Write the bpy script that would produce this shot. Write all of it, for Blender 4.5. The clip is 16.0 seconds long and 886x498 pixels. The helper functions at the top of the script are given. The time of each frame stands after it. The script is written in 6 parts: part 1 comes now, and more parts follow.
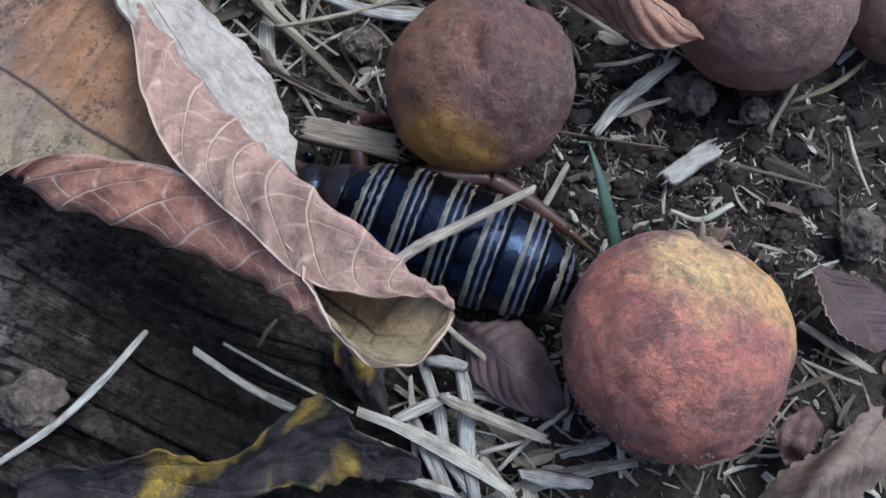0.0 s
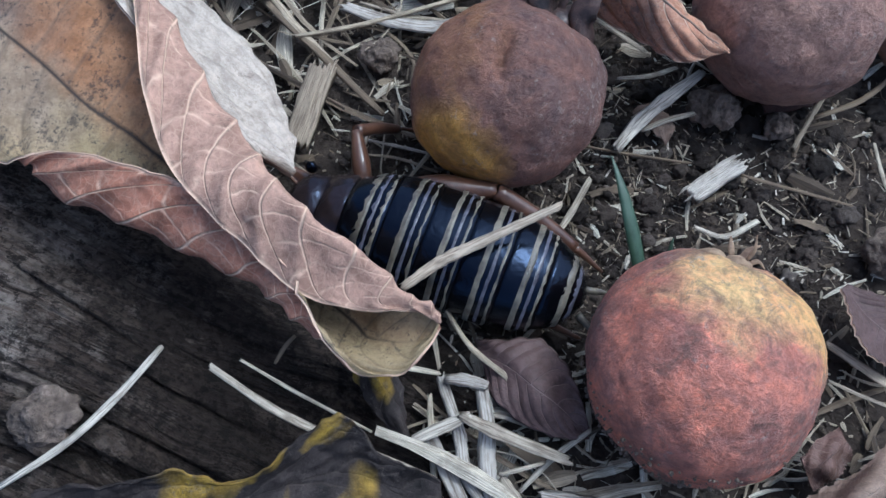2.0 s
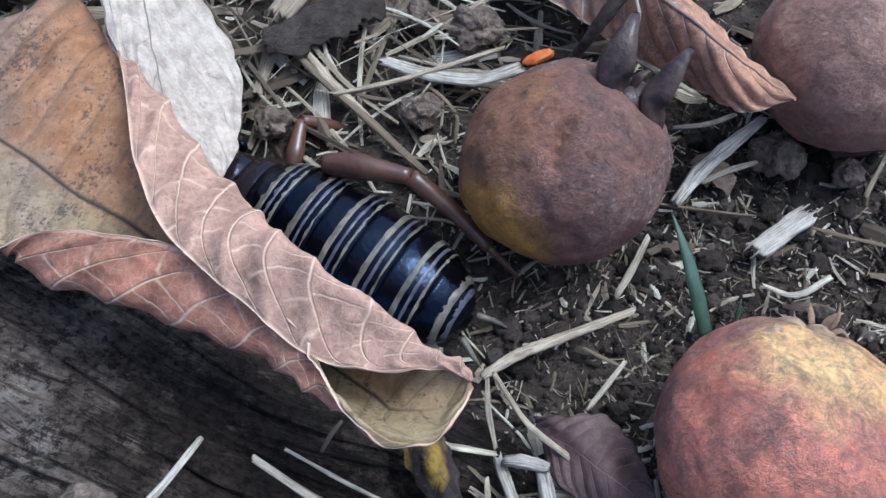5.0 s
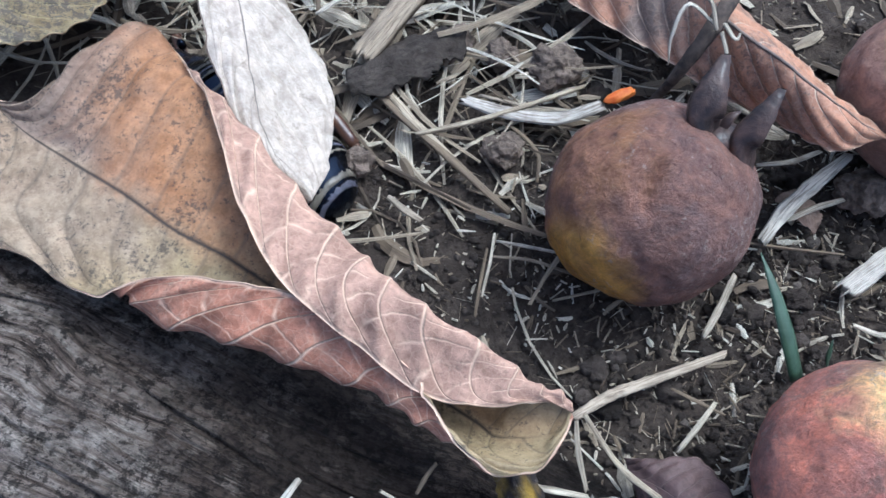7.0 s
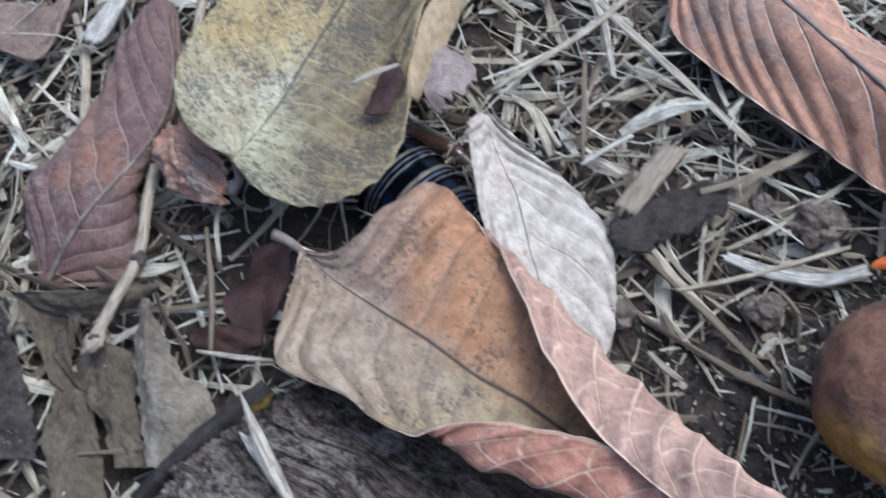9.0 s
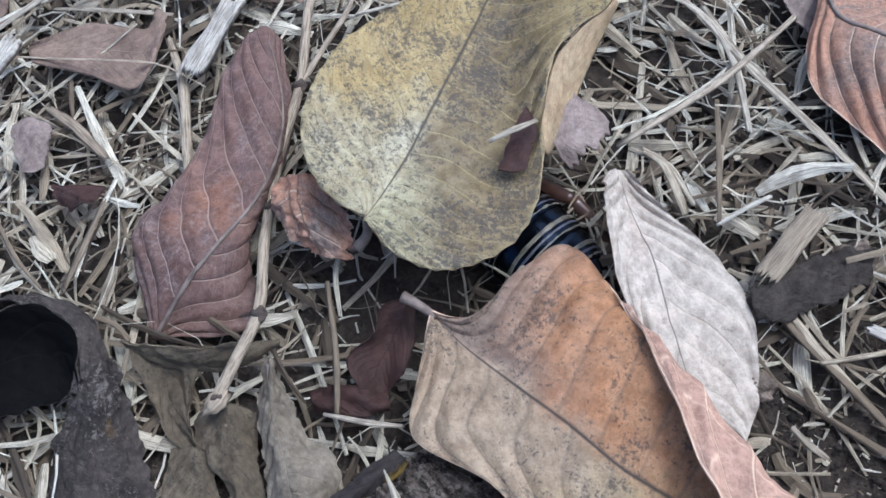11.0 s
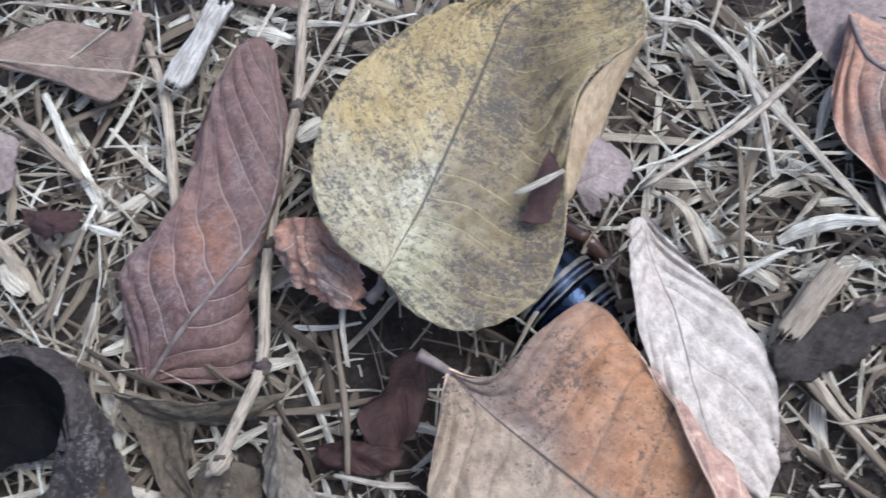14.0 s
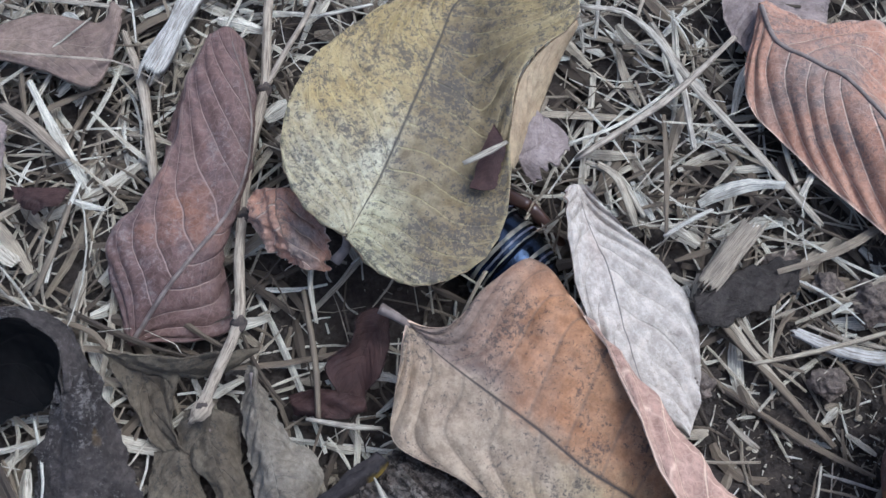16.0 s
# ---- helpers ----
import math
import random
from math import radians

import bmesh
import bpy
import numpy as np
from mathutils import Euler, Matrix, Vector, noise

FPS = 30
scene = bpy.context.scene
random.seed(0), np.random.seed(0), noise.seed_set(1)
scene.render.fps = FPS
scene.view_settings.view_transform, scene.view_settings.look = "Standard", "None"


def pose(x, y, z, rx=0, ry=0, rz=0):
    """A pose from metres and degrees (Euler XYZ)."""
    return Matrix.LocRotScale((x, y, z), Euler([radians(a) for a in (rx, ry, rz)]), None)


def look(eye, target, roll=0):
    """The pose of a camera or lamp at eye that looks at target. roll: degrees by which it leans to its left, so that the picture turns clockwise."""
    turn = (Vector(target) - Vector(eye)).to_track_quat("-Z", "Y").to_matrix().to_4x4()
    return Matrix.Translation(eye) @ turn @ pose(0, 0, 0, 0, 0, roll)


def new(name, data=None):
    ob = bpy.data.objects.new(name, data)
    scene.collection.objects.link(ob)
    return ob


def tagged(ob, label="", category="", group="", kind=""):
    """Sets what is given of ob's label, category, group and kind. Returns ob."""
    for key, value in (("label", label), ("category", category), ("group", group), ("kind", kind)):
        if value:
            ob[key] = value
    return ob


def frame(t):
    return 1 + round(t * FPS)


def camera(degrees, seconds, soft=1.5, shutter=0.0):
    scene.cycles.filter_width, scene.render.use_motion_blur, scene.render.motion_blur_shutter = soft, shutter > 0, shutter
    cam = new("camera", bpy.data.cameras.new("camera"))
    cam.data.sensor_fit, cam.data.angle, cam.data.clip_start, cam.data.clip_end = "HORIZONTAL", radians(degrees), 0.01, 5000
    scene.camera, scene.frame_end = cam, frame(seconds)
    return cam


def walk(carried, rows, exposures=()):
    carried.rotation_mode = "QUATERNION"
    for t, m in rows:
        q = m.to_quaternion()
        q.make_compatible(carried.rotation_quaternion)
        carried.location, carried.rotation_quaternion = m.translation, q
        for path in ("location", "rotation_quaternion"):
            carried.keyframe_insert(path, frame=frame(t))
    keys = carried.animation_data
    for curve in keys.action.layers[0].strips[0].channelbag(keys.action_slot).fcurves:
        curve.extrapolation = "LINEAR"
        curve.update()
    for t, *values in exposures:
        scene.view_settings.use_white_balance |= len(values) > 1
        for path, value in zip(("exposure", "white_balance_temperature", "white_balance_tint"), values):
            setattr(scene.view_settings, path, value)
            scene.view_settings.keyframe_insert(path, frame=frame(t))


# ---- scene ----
cam = camera(50.0, 16.0, 1.45, 0.35)
PATH = [
    (0, (-0.00771, -0.04762, 0.13468), (0.00985, 0.01090, -0.00231), 11.65),
    (0.5, (-0.00870, -0.04664, 0.13546), (0.00814, 0.01415, -0.00063), 10.98),
    (1, (-0.00461, -0.04640, 0.13393), (0.01457, 0.01109, -0.00329), 13.39),
    (1.5, (-0.00695, -0.04482, 0.13403), (0.01142, 0.01496, -0.00231), 12.28),
    (2, (-0.00980, -0.04541, 0.13233), (0.00731, 0.01442, -0.00414), 11.52),
    (2.5, (-0.00998, -0.04517, 0.13103), (0.00619, 0.01532, -0.00528), 10.73),
    (3, (-0.00997, -0.04037, 0.13264), (0.00532, 0.01736, -0.00495), 10.08),
    (3.2, (-0.01060, -0.03613, 0.13289), (0.00507, 0.02316, -0.00401), 9.68),
    (5.5, (-0.01153, -0.03588, 0.12670), (0.00020, 0.02910, -0.00798), 4.80),
    (6, (-0.01580, -0.03432, 0.12802), (-0.00446, 0.03242, -0.00583), 4.49),
    (6.5, (-0.01758, -0.03433, 0.12861), (-0.00898, 0.03248, -0.00541), 2.54),
    (7, (-0.01764, -0.03336, 0.12894), (-0.01125, 0.03398, -0.00494), 0.50),
    (7.5, (-0.01499, -0.03420, 0.12759), (-0.01657, 0.03897, -0.00335), -5.73),
    (8, (-0.01515, -0.03527, 0.12541), (-0.02542, 0.04658, 0.00012), -10.28),
    (8.5, (-0.01869, -0.02797, 0.13515), (-0.03492, 0.04644, 0.00592), -14.26),
    (9, (-0.02731, -0.01382, 0.14986), (-0.05078, 0.05263, 0.01744), -19.51),
    (9.5, (-0.04414, -0.00929, 0.15596), (-0.06784, 0.05712, 0.02357), -19.51),
    (9.7, (-0.04633, -0.00868, 0.15690), (-0.06970, 0.05676, 0.02397), -19.55),
    (11.8, (-0.06550, 0.00973, 0.15639), (-0.08068, 0.06853, 0.01924), -12.92),
    (12, (-0.07333, 0.00980, 0.15950), (-0.08630, 0.07033, 0.02287), -11.00),
    (12.5, (-0.07506, 0.01710, 0.16385), (-0.09128, 0.07592, 0.02682), -14.29),
    (13, (-0.06820, 0.01226, 0.15980), (-0.07827, 0.06960, 0.02156), -10.21),
    (13.5, (-0.07777, 0.02031, 0.16487), (-0.09730, 0.06986, 0.02464), -19.04),
    (14, (-0.06899, 0.02793, 0.15834), (-0.07740, 0.07461, 0.01604), -8.82),
    (14.5, (-0.07202, 0.02736, 0.15927), (-0.07366, 0.07473, 0.01696), -1.13),
    (15, (-0.06896, 0.02835, 0.16634), (-0.07097, 0.07580, 0.02406), -2.30),
    (15.5, (-0.06642, 0.01725, 0.16865), (-0.06881, 0.06516, 0.02653), -2.99),
    (16, (-0.06791, 0.01721, 0.17318), (-0.06971, 0.06351, 0.03051), -2.24),
]
EXPOSURES = [(0.0, 0.2, 4760, 1), (1.0, 0.37, 4760, 1), (3.0, 0.37, 4770, 1), (5.5, 0.67, 4830, 1), (6.5, 0.78, 4830, 1), (7.0, 0.82, 4820, 1), (7.5, 1.08, 4800, 1), (8.0, 0.99, 4820, 2), (9.0, 0.52, 4770, 2), (9.5, 0.49, 4780, 3), (12.0, 0.6, 4930, 4), (13.0, 0.61, 4940, 5), (13.5, 0.49, 4880, 4), (14.0, 0.67, 4900, 5), (14.5, 0.43, 4830, 4), (16.0, 0.39, 4790, 4)]
walk(cam, [(t, look(eye, target, roll)) for t, eye, target, roll in PATH], EXPOSURES)

# ---------------------------------------------------------------- light
SUN_ELEVATION, SUN_AZIMUTH = 63.0, 66.0
world = bpy.data.worlds.new("sky")
scene.world = world
world.use_nodes = True
wn, wl = world.node_tree.nodes, world.node_tree.links
sky = wn.new("ShaderNodeTexSky")
sky.sky_type, sky.sun_disc = "NISHITA", False
sky.air_density, sky.dust_density, sky.ozone_density = 0.6, 6.0, 0.3
sky.sun_elevation, sky.sun_rotation = radians(SUN_ELEVATION), radians(SUN_AZIMUTH)
wl.new(sky.outputs[0], wn["Background"].inputs[0])
wn["Background"].inputs[1].default_value = 0.15
sun = new("sun", bpy.data.lights.new("sun", "SUN"))
sun.data.energy, sun.data.angle, sun.data.color = 0.8, radians(16), (1.0, 0.93, 0.82)
sun.matrix_world = look((math.sin(radians(SUN_AZIMUTH)) * math.cos(radians(SUN_ELEVATION)), math.cos(radians(SUN_AZIMUTH)) * math.cos(radians(SUN_ELEVATION)), math.sin(radians(SUN_ELEVATION))), (0, 0, 0))
scene.view_settings.exposure = 0.0

# ---------------------------------------------------------------- helpers
MM = 0.001


def v3(p):
    return Vector(p) * MM


def make_material(name, rough=0.6):
    m = bpy.data.materials.new(name)
    m.use_nodes = True
    m.node_tree.nodes["Principled BSDF"].inputs["Roughness"].default_value = rough
    m.node_tree.nodes["Principled BSDF"].inputs["Specular IOR Level"].default_value = 0.5 if rough < 0.4 else 0.2
    return m, m.node_tree.nodes, m.node_tree.links, m.node_tree.nodes["Principled BSDF"]


def noise_node(n, l, vec, scale, detail=4.0, rough=0.6, dist=0.0):
    x = n.new("ShaderNodeTexNoise")
    x.inputs["Scale"].default_value, x.inputs["Detail"].default_value = scale, detail
    x.inputs["Roughness"].default_value, x.inputs["Distortion"].default_value = rough, dist
    l.new(vec, x.inputs["Vector"])
    return x.outputs["Fac"]


def ramp(n, l, fac, stops):
    r = n.new("ShaderNodeValToRGB")
    e = r.color_ramp.elements
    while len(e) < len(stops):
        e.new(0.5)
    for s, (at, c) in zip(e, stops):
        s.position, s.color = at, (*c, 1) if len(c) == 3 else (c[0], c[0], c[0], 1)
    l.new(fac, r.inputs[0])
    return r.outputs[0]


def math_node(n, l, op, a, b=None, clamp=False):
    x = n.new("ShaderNodeMath")
    x.operation, x.use_clamp = op, clamp
    for i, v in enumerate((a, b)):
        if v is None:
            continue
        if isinstance(v, (int, float)):
            x.inputs[i].default_value = v
        else:
            l.new(v, x.inputs[i])
    return x.outputs[0]


def mix(n, l, fac, a, b, mode="MIX"):
    x = n.new("ShaderNodeMix")
    x.data_type, x.blend_type = "RGBA", mode
    for sock, v in ((x.inputs[0], fac), (x.inputs[6], a), (x.inputs[7], b)):
        if isinstance(v, (int, float)):
            sock.default_value = v
        elif isinstance(v, tuple):
            sock.default_value = (*v, 1)
        else:
            l.new(v, sock)
    return x.outputs[2]


def bump(n, l, height, strength, distance, bsdf, normal=None):
    b = n.new("ShaderNodeBump")
    b.inputs["Strength"].default_value, b.inputs["Distance"].default_value = strength, distance
    l.new(height, b.inputs["Height"])
    if normal is not None:
        l.new(normal, b.inputs["Normal"])
    if bsdf is not None:
        l.new(b.outputs[0], bsdf.inputs["Normal"])
    return b.outputs[0]


def coords(n):
    return n.new("ShaderNodeTexCoord").outputs["Object"]


# ---------------------------------------------------------------- materials
def soil_material(name="dry_soil", gain=1.0):
    m, n, l, b = make_material(name, 0.95)
    c = coords(n)
    fine, mid, big = noise_node(n, l, c, 900, 6, 0.7), noise_node(n, l, c, 220, 5, 0.65), noise_node(n, l, c, 35, 3)
    col = ramp(n, l, mid, [(0.25, (0.035, 0.027, 0.021)), (0.5, (0.085, 0.066, 0.052)), (0.75, (0.16, 0.125, 0.1))])
    col = mix(n, l, ramp(n, l, big, [(0.35, (0.0,)), (0.7, (0.6,))]), col, (0.12, 0.09, 0.068))
    col = mix(n, l, ramp(n, l, fine, [(0.3, (0.75,)), (0.6, (0.0,))]), col, (0.03, 0.023, 0.018))
    col = mix(n, l, 1.0, col, (gain, gain, gain), "MULTIPLY")
    l.new(col, b.inputs["Base Color"])
    h = math_node(n, l, "ADD", math_node(n, l, "MULTIPLY", fine, 0.5), mid)
    bump(n, l, h, 1.0, 0.0016, b)
    return m


def crumb_material():
    m, n, l, b = make_material("soil_crumb", 0.95)
    g = n.new("ShaderNodeNewGeometry").outputs["Random Per Island"]
    c = coords(n)
    fine = noise_node(n, l, c, 1300, 6, 0.7)
    col = ramp(n, l, g, [(0.0, (0.03, 0.024, 0.02)), (0.6, (0.07, 0.055, 0.045)), (0.95, (0.115, 0.092, 0.076)), (1.0, (0.2, 0.168, 0.14))])
    col = mix(n, l, ramp(n, l, fine, [(0.3, (0.6,)), (0.6, (0.0,))]), col, (0.035, 0.027, 0.022))
    l.new(col, b.inputs["Base Color"])
    bump(n, l, fine, 1.0, 0.0009, b)
    return m


def straw_material(name, stops, per_object):
    m, n, l, b = make_material(name, 0.7)
    g = n.new("ShaderNodeObjectInfo").outputs["Random"] if per_object else n.new("ShaderNodeNewGeometry").outputs["Random Per Island"]
    c = n.new("ShaderNodeUVMap").outputs[0]
    mp = n.new("ShaderNodeMapping")
    mp.inputs["Scale"].default_value = (2.5, 16, 1)
    l.new(c, mp.inputs[0])
    shift = n.new("ShaderNodeCombineXYZ")
    l.new(math_node(n, l, "MULTIPLY", g, 37.0), shift.inputs[0])
    l.new(shift.outputs[0], mp.inputs["Location"])
    fibre = noise_node(n, l, mp.outputs[0], 1.0, 4, 0.6)
    blot = noise_node(n, l, coords(n), 260, 4, 0.6)
    col = ramp(n, l, g, stops)
    col = mix(n, l, ramp(n, l, fibre, [(0.38, (0.75,)), (0.56, (0.0,))]), col, (0.13, 0.095, 0.065))
    col = mix(n, l, ramp(n, l, blot, [(0.48, (0.0,)), (0.75, (0.65,))]), col, (0.13, 0.1, 0.075))
    l.new(col, b.inputs["Base Color"])
    bump(n, l, fibre, 0.6, 0.0004, b)
    return m


def leaf_material(name, light, dark, vein, vein_amount=0.8, spot=(0.05, 0.045, 0.04), spots=0.4, midrib=None, patch=None, patch_amount=0.0, rough=0.55, relief=0.0001, net=0.3, half=None, speck_bias=0.0, width=0.05, ladder=0.5, blotch=None, mid_amount=1.0, crumb=0.0, base_tint=None, tip_tint=None, patch_scale=42):
    """A dry leaf's face: blotches, side veins that leave the midrib and bow towards the edge, a fine net between them, and specks."""
    m, n, l, b = make_material(name, rough)
    face_map = n.new("ShaderNodeUVMap")
    face_map.uv_map = "UVMap"
    uv = face_map.outputs[0]
    sep = n.new("ShaderNodeSeparateXYZ")
    l.new(uv, sep.inputs[0])
    c = coords(n)
    u = sep.outputs[0]
    vein_map = n.new("ShaderNodeUVMap")
    vein_map.uv_map = "veins"
    vs = n.new("ShaderNodeSeparateXYZ")
    l.new(vein_map.outputs[0], vs.inputs[0])
    ph, a = vs.outputs[0], vs.outputs[1]
    ph = math_node(n, l, "ADD", ph, math_node(n, l, "MULTIPLY", math_node(n, l, "SUBTRACT", noise_node(n, l, c, 420, 2), 0.5), 0.05))
    d = math_node(n, l, "ABSOLUTE", math_node(n, l, "SUBTRACT", math_node(n, l, "FRACT", math_node(n, l, "ADD", ph, 0.5)), 0.5))
    line = math_node(n, l, "SUBTRACT", 1.25, math_node(n, l, "DIVIDE", d, width), True)
    line = math_node(n, l, "MULTIPLY", line, math_node(n, l, "SUBTRACT", 1.6, a, True))
    line = math_node(n, l, "MAXIMUM", line, math_node(n, l, "MULTIPLY", math_node(n, l, "SUBTRACT", a, 0.965), 30.0, True))
    mid = math_node(n, l, "SUBTRACT", 1.0, math_node(n, l, "DIVIDE", a, 0.022), True)
    mid = math_node(n, l, "MULTIPLY", mid, ramp(n, l, u, [(0.8, (1.0,)), (0.92, (0.1,))]))
    vor = n.new("ShaderNodeTexVoronoi")
    vor.feature = "DISTANCE_TO_EDGE"
    vor.inputs["Scale"].default_value = 620
    warped = n.new("ShaderNodeVectorMath")
    warped.operation = "MULTIPLY_ADD"
    wn_ = n.new("ShaderNodeTexNoise")
    wn_.inputs["Scale"].default_value = 260
    l.new(c, wn_.inputs["Vector"])
    l.new(wn_.outputs["Color"], warped.inputs[0])
    warped.inputs[1].default_value = (0.0022, 0.0022, 0.0022)
    l.new(c, warped.inputs[2])
    l.new(warped.outputs[0], vor.inputs["Vector"])
    netl = math_node(n, l, "MULTIPLY", math_node(n, l, "SUBTRACT", 1.0, math_node(n, l, "DIVIDE", vor.outputs["Distance"], 0.07), True), net)
    step = math_node(n, l, "MULTIPLY", math_node(n, l, "FLOOR", ph), 0.43)
    rung = math_node(n, l, "ADD", math_node(n, l, "MULTIPLY", a, 9.0), math_node(n, l, "ADD", step, math_node(n, l, "ADD", math_node(n, l, "MULTIPLY", noise_node(n, l, c, 240, 2), 0.7), math_node(n, l, "MULTIPLY", math_node(n, l, "FRACT", ph), 1.3))))
    rung = math_node(n, l, "ABSOLUTE", math_node(n, l, "SUBTRACT", math_node(n, l, "FRACT", rung), 0.5))
    rung = math_node(n, l, "SUBTRACT", 1.0, math_node(n, l, "DIVIDE", rung, 0.09), True)
    rung = math_node(n, l, "MULTIPLY", rung, ramp(n, l, noise_node(n, l, c, 300, 2), [(0.4, (0.15,)), (0.55, (1.0,))]))
    netl = math_node(n, l, "MAXIMUM", netl, math_node(n, l, "MULTIPLY", rung, ladder))
    blot = noise_node(n, l, c, 75, 5, 0.65, 0.6)
    fine = noise_node(n, l, c, 700, 5, 0.65)
    speck = noise_node(n, l, c, 1700, 5, 0.7)
    where = noise_node(n, l, c, 85, 4, 0.65)
    col = mix(n, l, ramp(n, l, blot, [(0.38, (0.0,)), (0.62, (1.0,))]), light, dark)
    if patch:
        col = mix(n, l, ramp(n, l, noise_node(n, l, c, patch_scale, 3, 0.55, 0.4), [(0.62 - 0.3 * patch_amount, (0.0,)), (0.72 - 0.2 * patch_amount, (1.0,))]), col, patch)
    cloud = noise_node(n, l, c, 165, 6, 0.75, 0.0)
    col = mix(n, l, ramp(n, l, cloud, [(0.47, (0.0,)), (0.66, (0.75,))]), col, blotch or dark)
    along = math_node(n, l, "ADD", u, math_node(n, l, "MULTIPLY", math_node(n, l, "SUBTRACT", blot, 0.5), 0.3))
    if tip_tint:
        col = mix(n, l, ramp(n, l, along, [(0.26, (0.0,)), (0.38, (0.7,))]), col, tip_tint)
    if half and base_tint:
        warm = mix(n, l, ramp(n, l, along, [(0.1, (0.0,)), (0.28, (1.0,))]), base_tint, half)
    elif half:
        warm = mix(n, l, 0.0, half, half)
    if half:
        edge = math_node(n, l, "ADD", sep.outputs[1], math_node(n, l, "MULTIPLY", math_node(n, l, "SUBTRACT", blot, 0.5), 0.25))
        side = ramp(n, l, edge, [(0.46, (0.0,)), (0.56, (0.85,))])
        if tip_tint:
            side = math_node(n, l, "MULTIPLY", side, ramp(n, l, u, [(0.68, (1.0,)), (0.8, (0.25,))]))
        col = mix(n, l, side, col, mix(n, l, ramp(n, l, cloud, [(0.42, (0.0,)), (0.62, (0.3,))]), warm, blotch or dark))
    col = mix(n, l, ramp(n, l, fine, [(0.4, (0.45,)), (0.6, (0.0,))]), col, (0.75, 0.72, 0.7), "MULTIPLY")
    lane = n.new("ShaderNodeCombineXYZ")
    l.new(math_node(n, l, "MULTIPLY", ph, 1.7), lane.inputs[0])
    l.new(math_node(n, l, "MULTIPLY", sep.outputs[1], 7.0), lane.inputs[1])
    streak = noise_node(n, l, lane.outputs[0], 1.0, 6, 0.7, 0.3)
    col = mix(n, l, ramp(n, l, streak, [(0.5, (0.0,)), (0.68, (0.55,))]), col, (0.6, 0.57, 0.55), "MULTIPLY")
    col = mix(n, l, ramp(n, l, streak, [(0.3, (0.45,)), (0.46, (0.0,))]), col, (1.22, 1.2, 1.16), "MULTIPLY")
    mottle = noise_node(n, l, c, 340, 7, 0.8)
    col = mix(n, l, ramp(n, l, mottle, [(0.4, (0.6,)), (0.53, (0.0,))]), col, (0.55, 0.52, 0.5), "MULTIPLY")
    col = mix(n, l, ramp(n, l, mottle, [(0.52, (0.0,)), (0.66, (0.6,))]), col, (1.3, 1.28, 1.24), "MULTIPLY")
    col = mix(n, l, math_node(n, l, "MULTIPLY", line, vein_amount), col, vein)
    col = mix(n, l, math_node(n, l, "MULTIPLY", netl, vein_amount * 0.8), col, vein)
    col = mix(n, l, math_node(n, l, "MULTIPLY", mid, mid_amount), col, midrib or vein)
    sp = math_node(n, l, "ADD", speck, math_node(n, l, "MULTIPLY", math_node(n, l, "SUBTRACT", where, 0.5), 0.55))
    dirt = noise_node(n, l, c, 950, 8, 0.8, 0.3)
    reach = math_node(n, l, "ADD", math_node(n, l, "MULTIPLY", math_node(n, l, "SUBTRACT", where, 0.5), 0.4), math_node(n, l, "MULTIPLY", math_node(n, l, "SUBTRACT", streak, 0.5), 0.22))
    dot = ramp(n, l, math_node(n, l, "ADD", dirt, reach), [(0.58 - speck_bias, (0.0,)), (0.64 - speck_bias, (0.9,))])
    marks = math_node(n, l, "MAXIMUM", ramp(n, l, sp, [(0.66 - speck_bias, (0.0,)), (0.72 - speck_bias, (1.0,))]), dot)
    col = mix(n, l, math_node(n, l, "MULTIPLY", marks, spots), col, spot)
    l.new(col, b.inputs["Base Color"])
    ridge = math_node(n, l, "ADD", math_node(n, l, "MULTIPLY", math_node(n, l, "MAXIMUM", line, mid), 1.0), math_node(n, l, "MULTIPLY", netl, 0.3))
    nrm = bump(n, l, ridge, 0.9, relief, None)
    if crumb:
        grit = math_node(n, l, "ADD", noise_node(n, l, c, 420, 6, 0.75), math_node(n, l, "MULTIPLY", cloud, 1.2))
        nrm = bump(n, l, grit, 1.0, crumb, None, nrm)
    bump(n, l, math_node(n, l, "ADD", fine, mottle), 0.4, 0.0003, b, nrm)
    return m


